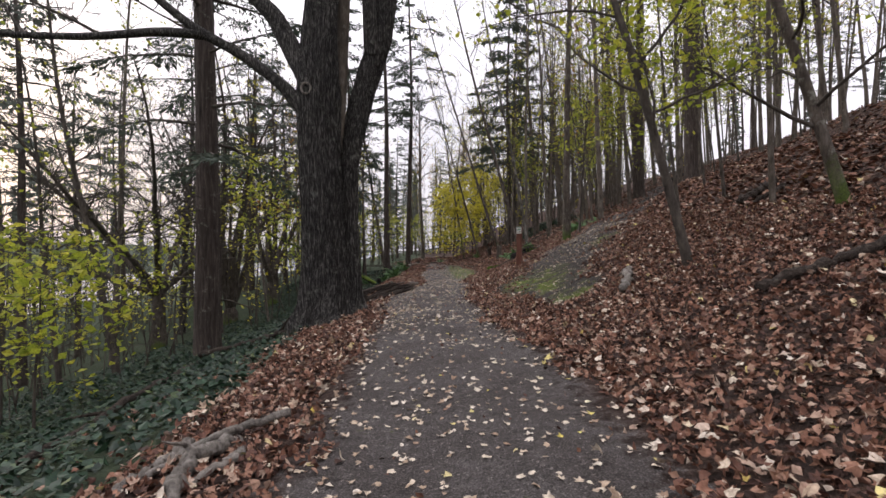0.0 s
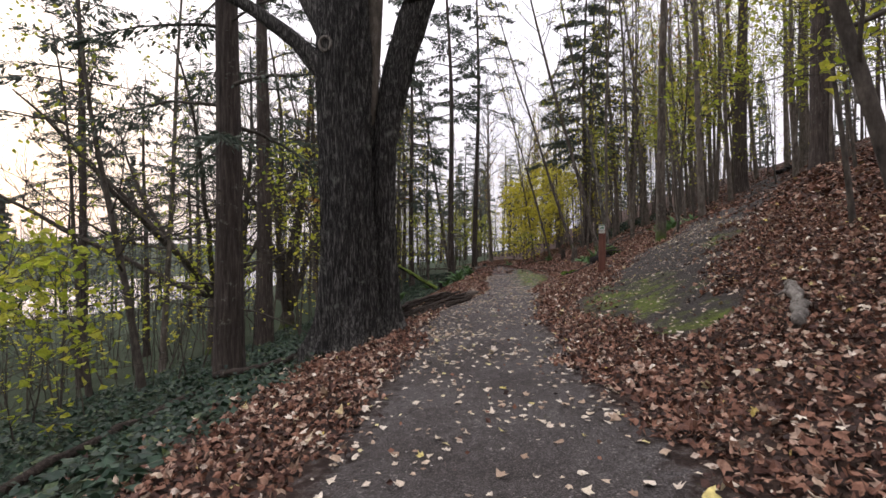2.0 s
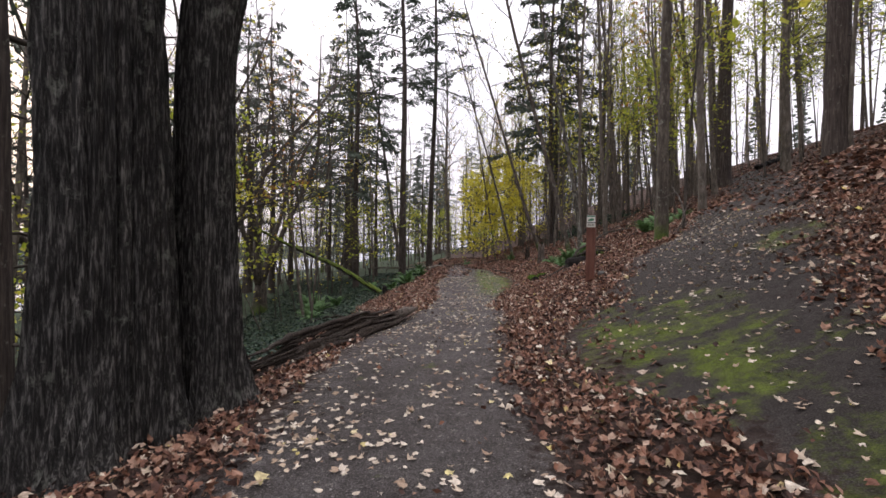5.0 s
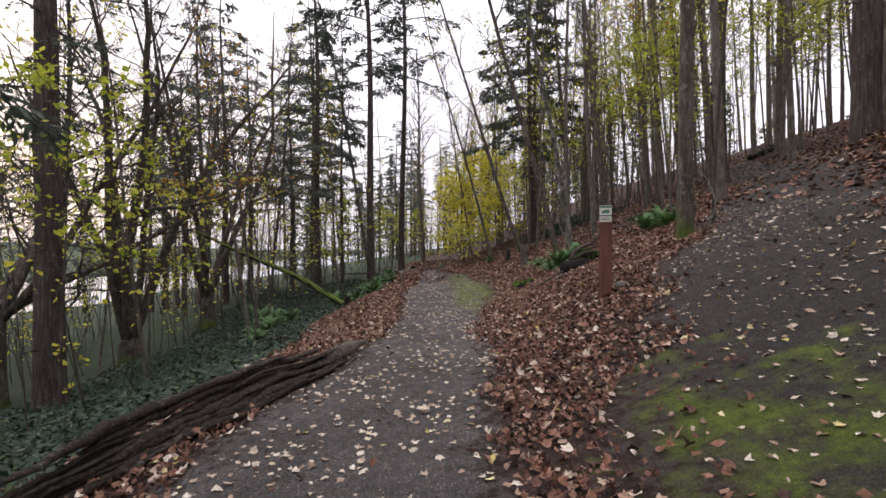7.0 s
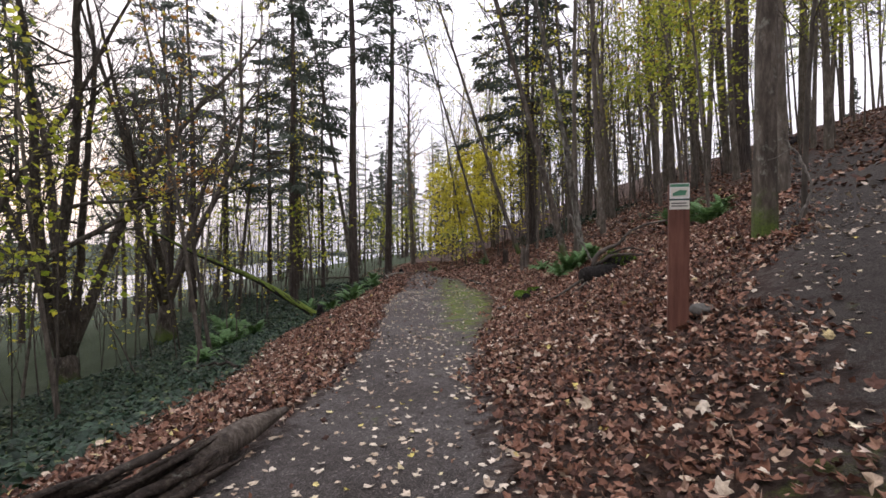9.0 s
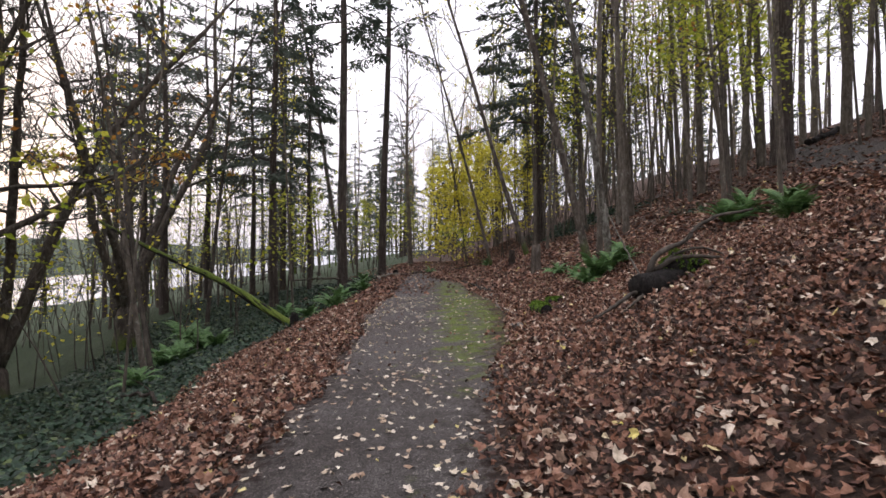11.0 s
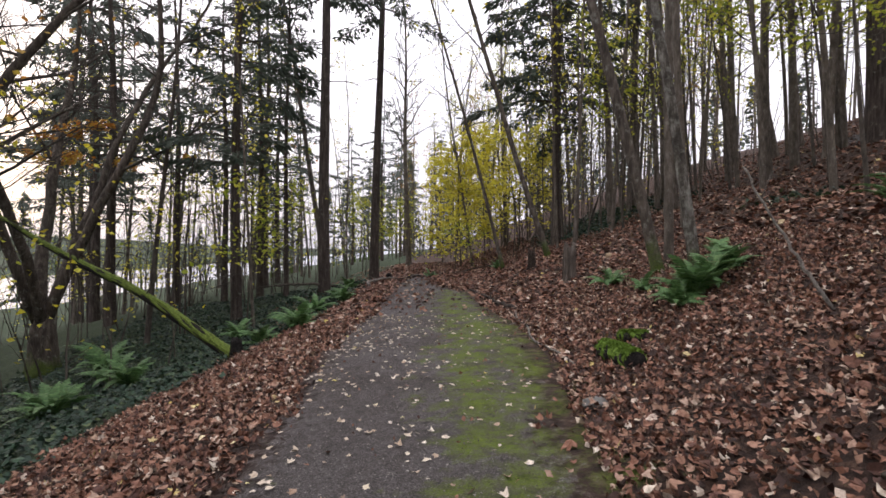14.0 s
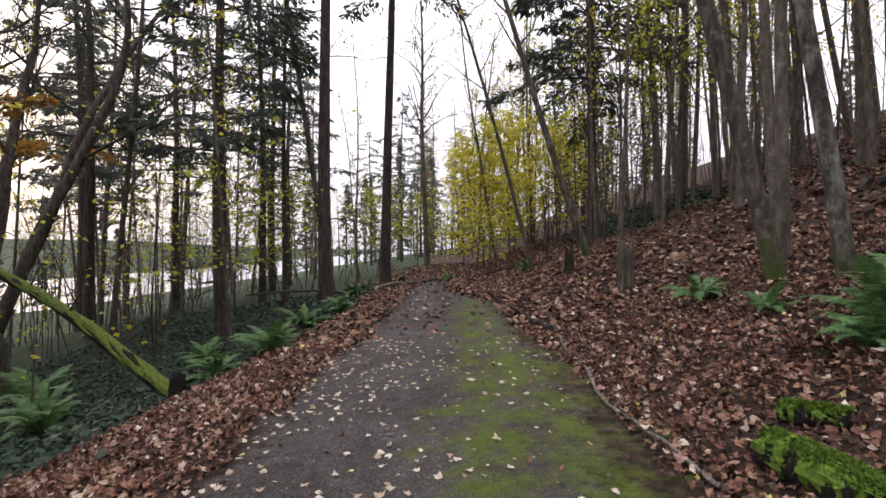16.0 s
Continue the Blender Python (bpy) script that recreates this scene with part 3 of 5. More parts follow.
def old_maple():
    rng = np.random.default_rng(3)
    tree = thing("old_maple", pose(-2.68, 11.3, ground_at(-2.68, 11.3)), "massive old maple with dark furrowed bark beside the path", "tree")
    g = Geo()
    ridged(g, [(-0.05, 0, -0.4), (0, 0, 0.5), (0.0, 0, 1.8), (-0.05, 0, 3.6), (-0.1, 0, 5.0), (-0.05, 0.05, 6.4), (0.1, 0.1, 9.0), (0.2, 0.2, 13.0), (0.3, 0.3, 17)], [0.5, 0.42, 0.39, 0.37, 0.41, 0.33, 0.26, 0.18, 0.08], 120, rng, 0.12, 27, 0.85, 0.4)
    trunk = part("trunk", g, bark_maple, tree)
    g = Geo()
    ridged(g, [(0.36, 0.8, -0.5), (0.36, 0.8, 0.4), (0.36, 0.75, 2.0), (0.4, 0.72, 3.6), (0.74, 0.8, 5.2), (1.2, 0.85, 6.6), (1.5, 0.8, 9.0), (1.9, 1.0, 13.0)], [0.38, 0.29, 0.24, 0.23, 0.25, 0.25, 0.18, 0.08], 84, rng, 0.12, 19, 0.9, 0.42)
    second = part("second_trunk", g, bark_maple, tree)
    g = Geo()
    ridged(g, [(0.2, 0.5, 3.9), (0.24, 0.48, 4.3), (0.27, 0.45, 4.8), (0.32, 0.5, 6.0), (0.45, 0.6, 9.0), (0.5, 0.7, 13)], [0.1, 0.13, 0.15, 0.15, 0.13, 0.05], 22, rng, 0.05, 7, 0.3, 0.4)
    part("middle_stem", g, bark_alder, tree, "smoother grey stem between the two trunks")
    for name, pts, rad in (
        ("limb", [(-0.3, -0.15, 4.55), (-0.75, -0.3, 5.1), (-1.5, -0.5, 5.65), (-2.4, -0.8, 6.1), (-3.2, -1.1, 6.75), (-4.2, -1.5, 7.8)], [0.17, 0.12, 0.1, 0.09, 0.06, 0.03]),
        ("limb", [(-2.2, -0.72, 6.0), (-3.0, -1.0, 5.95), (-4.2, -1.3, 5.72), (-5.6, -1.6, 5.65), (-7.4, -1.8, 5.9)], [0.1, 0.085, 0.07, 0.055, 0.02]),
        ("limb", [(-0.25, 0.0, 5.2), (-0.6, 0.0, 5.9), (-1.0, -0.1, 6.7), (-1.7, -0.2, 7.3), (-3.0, -0.4, 8.2), (-4.6, -0.6, 9.4)], [0.22, 0.2, 0.17, 0.14, 0.1, 0.03]),
        ("limb", [(0.1, 0, 6.6), (-0.5, 0.3, 8.0), (-1.2, 0.5, 10.0), (-1.8, 0.8, 13)], [0.2, 0.17, 0.12, 0.04]),
        ("limb", [(1.0, 0.65, 6.1), (0.95, 0.4, 7.5), (0.7, 0.1, 10.0)], [0.17, 0.14, 0.05]),
    ):
        g = Geo()
        ridged(g, pts, rad, 12, rng, 0.05, 5)
        part(name, g, bark_maple, tree)
    g = Geo()
    for base, a in (((-2.0, -0.65, 5.95), 2.6), ((-4.0, -1.2, 5.8), 3.4), ((-5.2, -1.5, 5.7), 2.2), ((-3.4, -1.1, 6.9), 3.0), ((-2.4, -0.3, 7.7), 2.7), ((-1.5, 0.6, 11.0), 2.4), ((1.5, 0.8, 9.0), 0.3), ((0.15, 0.1, 10.0), 1.2)):
        stem = limb(rng, base, (math.cos(a), math.sin(a) * 0.6, 0.35), 2.6, 8, 0.12, 0.3)
        tube(g, stem, np.linspace(0.035, 0.01, len(stem)), 5, cap=False)
        branching(rng, g, stem, np.full(9, 0.03), 0.15, 7, 1.3, 0.3, 3)
    part("crown", g, bark_twig, tree, "dark bare branches and twigs")
    g = Geo()
    a = np.linspace(0, 6.283, 19)
    ring = np.stack([-0.24 + 0.1 * np.cos(a), np.full(19, -0.42), 5.0 + 0.115 * np.sin(a)], -1)
    tube(g, ring, np.full(19, 0.028), 6, cap=False)
    part("knot", g, grey_wood, trunk, "pale ring-shaped branch scar")
    return tree


old_maple()

# firs beside the path
conifer("fir_tree", -6.47, 13.92, 0.35, 30, 0.17, count=54, reach=4.2, seed=11, label="tall fir with thick grey-brown trunk in the ivy", stubs=12, sides=22, blade=0.2, dense=90)
conifer("fir_tree", -11.2, 24.6, 0.42, 32, 0.26, count=46, reach=4.2, seed=12, label="tall fir with reddish furrowed bark above the ivy bank", stubs=12, sides=22, blade=0.24, dense=60)
conifer("fir_tree", -4.6, 41.3, 0.27, 30, 0.41, (-0.01, 0), 46, 4.2, 13, "straight fir trunk at the edge of the path", 9, dense=46, blade=0.36)
conifer("fir_tree", -3.2, 46.0, 0.25, 31, 0.42, (0.016, 0), 46, 4.2, 14, "straight fir trunk beside the far bend", 9, dense=46, blade=0.36)
conifer("fir_tree", -7.2, 38.8, 0.21, 24, 0.24, (-0.01, 0), 48, 3.8, 15, "fir with hanging needles below the path", 8, dense=50, blade=0.36)
conifer("fir_tree", -6.8, 43.2, 0.13, 18, 0.28, (0, 0), 50, 1.9, 19, "thin fir with hanging needles below the path", 8)
conifer("fir_tree", 12.3, 25.0, 0.44, 28, 0.45, seed=16, count=34, label="thick reddish fir trunk above the climbing trail", sides=18)
conifer("fir_tree", 14.0, 36.2, 0.42, 30, 0.45, seed=17, count=34, label="thick fir trunk on the upper slope")
conifer("fir_tree", 7.0, 50.0, 0.22, 28, 0.26, (0.01, 0), 60, 4.6, 18, "straight dark fir trunk on the slope", dense=56, blade=0.42)
conifer("fir_tree", 6.05, 46.2, 0.24, 27, 0.28, (0.0, 0), 64, 4.6, 20, "straight dark fir trunk above the leaf bank", dense=60, blade=0.4)

# broadleaf trees beside the path and on the slope
broadleaf("broadleaf_tree", 3.85, 8.2, 0.095, 13, (-0.36, 0.08), 0.2, 0.12, 34, 2.6, 0.3, 2200, leaf_lime, 0.11, bark_twig, "slim leaning maple with yellow-green leaves on the leafy slope", 21)
broadleaf("broadleaf_tree", 6.0, 7.8, 0.115, 12, (-0.3, 0.1), 0.1, 0.1, 30, 2.6, 0.4, 900, leaf_lime, 0.1, bark_mossy, "leaning mossy-footed maple on the leafy slope", 22)
broadleaf("broadleaf_tree", 4.88, 20.3, 0.18, 24, (0.01, 0.0), 0, 0.28, 24, 3.5, 0.8, 150, leaf_lime, 0.12, bark_mossy, "straight broadleaf tree with moss around its foot beside the trail", 23)
broadleaf("broadleaf_tree", 5.4, 20.3, 0.05, 8, (0.05, 0.0), 0, 0.3, 14, 1.8, 0.8, 60, leaf_lime, 0.12, bark_twig, "thin sapling beside a mossy-footed trunk", 123)
broadleaf("broadleaf_tree", 4.62, 30.2, 0.14, 20, (-0.27, 0.02), 0.05, 0.3, 22, 3.2, 0.7, 250, leaf_lime, 0.12, bark_mossy, "leaning mossy maple trunk above the path", 24)
broadleaf("broadleaf_tree", 4.95, 29.5, 0.125, 18, (-0.19, 0.04), 0.15, 0.3, 20, 2.8, 0.8, 450, leaf_lime, 0.12, bark_lichen, "slim lichen-spotted tree beside ferns", 25)
broadleaf("broadleaf_tree", 5.1, 31.0, 0.115, 20, (0, 0), 0, 0.35, 20, 2.8, 0.8, 0, None, 0.1, bark_alder, GREY, 26)
broadleaf("broadleaf_tree", 7.3, 34.8, 0.15, 22, (-0.06, 0), 0, 0.35, 22, 3, 0.8, 0, None, 0.1, bark_alder, GREY, 27)
broadleaf("broadleaf_tree", 4.62, 40.3, 0.15, 20, (-0.30, 0), -0.1, 0.28, 24, 3.2, 0.7, 300, leaf_yellow, 0.12, bark_mossy, "leaning mossy-footed tree above the leaf bank", 28)
broadleaf("broadleaf_tree", 3.15, 43.3, 0.11, 20, (-0.27, 0), 0.0, 0.28, 24, 3.0, 0.7, 300, leaf_yellow, 0.12, bark_mossy, "slim tree leaning over the path", 29)
broadleaf("broadleaf_tree", 2.25, 52.8, 0.11, 20, (-0.15, 0), 0.0, 0.28, 22, 3.0, 0.7, 300, leaf_yellow, 0.12, bark_alder, "slim tree leaning over the far path", 30)
broadleaf("broadleaf_tree", 9.75, 40.8, 0.19, 23, (-0.1, 0), 0, 0.35, 24, 3.2, 0.8, 0, None, 0.1, bark_alder, GREY, 31)
broadleaf("broadleaf_tree", 8.3, 44.3, 0.21, 23, (-0.05, 0), 0, 0.35, 24, 3.2, 0.8, 0, None, 0.1, bark_alder, GREY, 32)
broadleaf("broadleaf_tree", 9.65, 45.2, 0.16, 22, (0.02, 0), 0, 0.35, 22, 3, 0.8, 0, None, 0.1, bark_alder, GREY, 33)
broadleaf("broadleaf_tree", 15.2, 46.5, 0.26, 24, (-0.02, 0), 0, 0.35, 22, 3.2, 0.8, 0, None, 0.1, bark_alder, GREY, 34)
broadleaf("broadleaf_tree", 15.0, 39.0, 0.22, 24, (-0.05, 0), 0, 0.35, 22, 3.2, 0.8, 0, None, 0.1, bark_alder, GREY, 35)
broadleaf("broadleaf_tree", 13.4, 39.2, 0.19, 23, (-0.04, 0), 0, 0.35, 22, 3.2, 0.8, 0, None, 0.1, bark_alder, GREY, 36)
broadleaf("broadleaf_tree", 19.3, 39.6, 0.28, 24, (0.0, 0), 0, 0.35, 22, 3.2, 0.8, 0, None, 0.1, bark_alder, GREY, 37)
broadleaf("broadleaf_tree", 20.8, 44.5, 0.22, 24, (-0.03, 0), 0, 0.35, 22, 3.2, 0.8, 200, leaf_orange, 0.12, bark_alder, GREY, 137)
broadleaf("broadleaf_tree", 24.0, 48.0, 0.24, 24, (0.0, 0), 0, 0.35, 22, 3.2, 0.8, 300, leaf_orange, 0.14, bark_alder, GREY, 138)
broadleaf("broadleaf_tree", 17.6, 35.3, 0.08, 14, (-0.07, 0), 0, 0.3, 18, 2.5, 0.8, 200, leaf_lime, 0.12, bark_alder, GREY, 139)
broadleaf("broadleaf_tree", 7.25, 23.4, 0.15, 20, (-0.03, 0), 0, 0.35, 20, 3, 0.8, 0, None, 0.1, bark_alder, GREY, 39)
broadleaf("broadleaf_tree", 18.6, 48.0, 0.2, 22, (-0.2, 0), 0, 0.35, 20, 3, 0.8, 0, None, 0.1, bark_alder, GREY, 141)
broadleaf("broadleaf_tree", -5.0, 44.0, 0.17, 24, (-0.19, 0), 0.1, 0.35, 24, 3.2, 0.8, 0, None, 0.1, bark_alder, "grey trunk leaning away beside a straight fir", 40)
broadleaf("broadleaf_tree", -7.1, 28.9, 0.09, 15, (-0.16, 0), 0.0, 0.3, 22, 2.6, 0.7, 250, leaf_yellow, 0.12, bark_alder, "thin tree leaning down the ivy bank", 41)
broadleaf("broadleaf_tree", -6.4, 28.0, 0.08, 11, (-0.15, 0), 0.0, 0.3, 20, 2.2, 0.7, 250, leaf_orange, 0.12, bark_twig, "thin dark sapling on the ivy bank", 42)
broadleaf("broadleaf_tree", -9.3, 36.7, 0.11, 16, (0.1, 0), 0.0, 0.28, 22, 3, 0.6, 250, leaf_yellow, 0.12, bark_twig, "dark thin tree below the path", 43)
broadleaf("broadleaf_tree", -9.8, 15.4, 0.14, 13, (-0.19, 0), 0.0, 0.25, 22, 3, 0.6, 250, leaf_lime, 0.12, bark_twig, "dark thin tree leaning down the bank", 44)
broadleaf("broadleaf_tree", -12.1, 16.1, 0.11, 11, (-0.11, 0), 0.0, 0.25, 20, 2.6, 0.6, 250, leaf_lime, 0.12, bark_twig, "dark thin tree leaning down the bank", 45)
broadleaf("broadleaf_tree", -15.8, 30.5, 0.25, 17, (0.05, 0), 0.0, 0.14, 36, 6.0, 0.7, 400, leaf_yellow, 0.13, bark_maple, "many-limbed dark maple below the ivy bank", 148, 7)
broadleaf("broadleaf_tree", -2.3, 58.0, 0.26, 20, (-0.03, 0), 0.0, 0.4, 30, 4.5, 1.4, 0, None, 0.1, bark_alder, "tall bare forked tree beyond the bend", 49, 5)



def spreading_maple(x, y, stems, fan, tall, r, fork, seed, label, leaves=0, leaf=None, arch=0.0, boughs=11):
    """Several mossy stems parting low down, each with long limbs and many fine twigs."""
    rng = np.random.default_rng(seed)
    tree = thing("spreading_maple", pose(x, y, ground_at(x, y)), label, "tree", "spreading maples")
    g = Geo()
    ridged(g, [(0, 0, -0.4), (0, 0, 0.4 * fork), (0.02, 0, fork), (0.02, 0, fork + 0.5)], [r * 1.25, r * 1.05, r, r * 0.5], 28, rng, 0.1, 11, 0.4, 0.4)
    part("trunk", g, bark_mossy, tree)
    tips, twig = [], Geo()
    for k in range(stems):
        a = 6.283 * k / stems + rng.normal(0, 0.25)
        out = fan * rng.uniform(0.6, 1.2)
        line = limb(rng, (0, 0, fork * rng.uniform(0.75, 1.05)), (math.cos(a) * out, math.sin(a) * out, 1.0), tall * rng.uniform(0.8, 1.1), 15, 0.07, 0.5 - arch)
        radii = np.linspace(1, 0.1, 16) ** 0.8 * r * rng.uniform(0.45, 0.66)
        g = Geo()
        tube(g, line, radii, 10, 0.05, rng, lobes=0.08)
        part("stem", g, bark_mossy, tree)
        branching(rng, twig, line, radii, 0.14, boughs, tall * 0.3, 0.5 - 0.3 * arch, 7, tips, None, 0.25 * arch)
    part("crown", twig, bark_twig, tree, "dark bare branches and fine twigs")
    if leaves:
        low = [t for t in tips if t[2] < 0.5 * tall]
        part("foliage", leaves_on(rng, low, leaves, 0.13, 0.14), leaf, tree, "sparse autumn leaves", smooth=False)


spreading_maple(-15.5, 27.5, 9, 1.3, 13, 0.3, 3.2, 46, "dark bare maple with long arching limbs below the path", 160, leaf_yellow, 0.25, 13)
spreading_maple(-13.2, 31.2, 6, 0.42, 15, 0.36, 0.9, 47, "many-stemmed mossy maple with few yellow leaves", 500, leaf_yellow, 0.0, 10)
spreading_maple(-12.4, 36.4, 5, 0.4, 15, 0.34, 1.4, 48, "many-stemmed mossy maple with orange-yellow leaves", 1100, leaf_orange, 0.0, 10)

# the yellow thicket by the far path
for k, (bx, by, tall, count) in enumerate(((1.5, 54, 8.0, 2600), (3.4, 58, 9.5, 2600), (5.4, 54, 7.5, 1900), (0.2, 60, 8.0, 1700), (7.2, 58, 8.0, 1500), (4.2, 64, 10, 1700))):
    broadleaf("yellow_maple", bx, by, 0.06, tall, (-0.05 + 0.02 * k, 0), 0.1, 0.08, 34, 3.0, 0.25, count, leaf_yellow, 0.2, bark_twig, "small maple full of bright yellow leaves by the path", 60 + k, 4, "yellow maples")
# lime-green young maples low on the bank
for k, (bx, by, tall, count) in enumerate(((-7.0, 8.8, 3.0, 650), (-8.8, 10.2, 3.2, 420), (-11.8, 14.8, 4.6, 260), (-9.8, 18.4, 4.8, 350), (-7.6, 20.4, 7.0, 560), (-8.4, 24.6, 7.0, 320), (-5.9, 36.4, 5.0, 320), (-7.6, 45.0, 6.0, 500), (-4.6, 52.0, 5.0, 600), (-5.8, 58.0, 6.0, 700), (-9.5, 49.0, 6.0, 450), (-3.2, 60.0, 5.0, 700), (-12.5, 44.0, 6, 350), (1.0, 49.5, 2.6, 350))):
    broadleaf("young_maple", bx, by, 0.04, tall, (0.05, 0), 0.1, 0.35, 14, 2.4, 0.02, count, leaf_lime, 0.145, bark_twig, "young maple with flat layers of yellow-green leaves", 70 + k, 4, "young maples")

for k, (bx, by, tall, count) in enumerate(((5.3, 11.6, 6.4, 900), (7.2, 13.2, 7.0, 900), (8.9, 17.4, 7.0, 700), (16.4, 30.5, 7.0, 600), (20.5, 38.5, 8.0, 900), (10.4, 33.5, 8.0, 1300), (12.2, 36.5, 9.0, 1300), (8.6, 30.2, 6.5, 800), (14.5, 33.0, 8.0, 1000), (11.5, 40.0, 10.0, 1300), (14.2, 38.0, 10.0, 1300), (16.8, 42.0, 11.0, 1300), (13.0, 46.0, 11.0, 1100), (18.8, 37.0, 10.0, 1100), (7.2, 39.5, 7.5, 800), (12.8, 22.0, 7.0, 500), (23.0, 33.0, 9.0, 900), (26.5, 46.0, 11.0, 1100), (19.5, 27.5, 8.0, 700), (30.0, 56.0, 12.0, 1100))):
    broadleaf("young_maple", bx, by, 0.06, tall, (-0.12, 0), 0.1, 0.42, 18, 2.4, 0.25, count, leaf_lime, 0.12, bark_twig, "young maple with yellow-green leaves on the leafy slope", 270 + k, 4, "young maples")

# trees further off, alike in kind
rng = np.random.default_rng(5)
patterns = [broadleaf("broadleaf_tree", 18 + 3 * k, 60 + 4 * k, 0.13 + 0.025 * k, 20 + k, (0.04 * (k - 2), 0.03), 0, 0.26, 24, 3.2, 0.85, (420, 260, 420, 620, 300)[k], (leaf_orange, leaf_lime, leaf_yellow, leaf_lime, leaf_yellow)[k], 0.17, bark_alder, "distant slender bare tree among many", 90 + k, 3, "far trees") for k in range(5)]
# far firs take the needle colour that has haze mixed into it
firs = [conifer("fir_tree", -22 - 5 * k, 52 + 6 * k, 0.24, 20 + 3 * k, 0.33 + 0.06 * k, count=40, reach=4.6, seed=100 + k, label="distant fir with full needle crown paled by painted haze", needle=needles_hazed, group="far trees", dense=30, blade=0.42) for k in range(3)]
stems = [broadleaf("slender_tree", 9.5 + 2 * k, 52 + 3 * k, 0.055 + 0.015 * k, 13 + 1.5 * k, (0.07 * (k - 1.5), 0.05), 0.1, 0.22, 16, 2.2, 0.9, (120, 200, 120, 280)[k], (leaf_lime, leaf_lime, leaf_yellow, leaf_yellow)[k], 0.14, bark_alder, "thin bare many-twigged tree on the slope", 110 + k, 5, "slender trees", sides=7) for k in range(4)]
taken = [(-15.5, 27.5), (-13.2, 31.2), (-12.4, 36.4), (-6.5, 13.9), (-11.2, 24.6), (-4.6, 41.3), (-3.2, 46.0), (-2.7, 11.3)]


def free_spot(x, y, gap):
    u = x - float(table(y, PATH_X))
    if -3.0 < u < 3.6 and y < 75:
        return False
    if float(side_trail(np.array(x), np.array(y))) > 0.25:
        return False
    return all((x - a) ** 2 + (y - b) ** 2 > gap * gap for a, b in taken)


def fill(count, xr, yr, kinds, gap, lo=0.75, hi=1.2):
    made = tries = 0
    while made < count and tries < count * 30:
        tries += 1
        x, y = rng.uniform(*xr), rng.uniform(*yr)
        if free_spot(x, y, gap):
            taken.append((x, y))
            place_copy(kinds[int(rng.integers(len(kinds)))], x, y, rng.uniform(0, 360), rng.uniform(lo, hi))
            made += 1


fill(22, (5, 22), (47, 75), patterns, 1.8, 0.6, 1.0)
fill(12, (7.5, 17), (29, 45), patterns, 1.5, 0.7, 1.0)
fill(19, (14, 40), (28, 75), patterns, 2.0)
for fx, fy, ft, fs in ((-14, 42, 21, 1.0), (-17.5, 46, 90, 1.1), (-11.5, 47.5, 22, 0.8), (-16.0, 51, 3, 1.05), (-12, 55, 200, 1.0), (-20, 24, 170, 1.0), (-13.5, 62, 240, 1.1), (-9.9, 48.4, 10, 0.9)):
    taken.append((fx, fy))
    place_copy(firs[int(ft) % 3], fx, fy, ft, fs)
fill(30, (5.2, 14), (38, 62), stems, 1.0, 0.7, 1.2)
fill(22, (6.5, 24), (10, 40), stems, 1.6, 0.7, 1.2)
fill(26, (15, 34), (22, 60), stems, 1.3, 1.0, 1.6)
fill(15, (-16, -5), (24, 60), stems, 1.2, 0.6, 1.1)
fill(12, (-5, 5), (62, 84), stems, 1.0, 0.8, 1.2)
fill(9, (11, 30), (6, 22), patterns, 3.0)
fill(15, (-6, 8), (66, 100), patterns, 1.8)
fill(6, (-30, -14), (20, 60), patterns, 2.2, 0.55, 0.95)
fill(12, (-30, -7), (50, 95), patterns, 2.0, 0.7, 1.0)
fill(7, (-45, -18), (36, 95), firs, 4.0, 0.75, 1.2)
fill(6, (-42, -22), (2, 34), firs, 4.5, 0.8, 1.1)
fill(8, (-14, 6), (78, 125), firs, 4, 0.8, 1.1)
fill(5, (24, 45), (25, 75), firs, 6, 0.7, 1.0)


def thicket(name, label, spots, seed, tall, leaf_count, leaf_mat):
    """Thin stems and twigs too many to count."""
    r = np.random.default_rng(seed)
    g, tips = Geo(), []
    for x, y in spots:
        t = r.uniform(*tall)
        stem = limb(r, (x, y, ground_at(x, y) - 0.1), (r.normal(0, 0.16), r.normal(0, 0.16), 1), t, 5, 0.07, 0.1)
        tube(g, stem, np.linspace(r.uniform(0.014, 0.04), 0.006, len(stem)), 4, cap=False)
        for _ in range(9):
            q, tq = on_line(stem, r.uniform(0.25, 1))
            b = limb(r, q, unit(tq + r.normal(0, 0.7, 3)), t * r.uniform(0.1, 0.28), 3, 0.15, 0.1)
            tube(g, b, np.linspace(0.009, 0.003, len(b)), 3, cap=False)
            tips.extend(b[1:])
    ob = new(name, g.mesh(name, bark_twig))
    tagged(ob, label, "undergrowth", kind="stuff")
    if leaf_count:
        lf = new("leaves", leaves_on(r, tips, leaf_count, 0.13, 0.14).mesh("leaves", leaf_mat, False))
        lf.parent = ob


def spots_in(count, xr, yr, seed, gap=0.6):
    r = np.random.default_rng(seed)
    out = []
    while len(out) < count:
        x, y = r.uniform(*xr), r.uniform(*yr)
        if free_spot(x, y, gap):
            out.append((x, y))
    return out


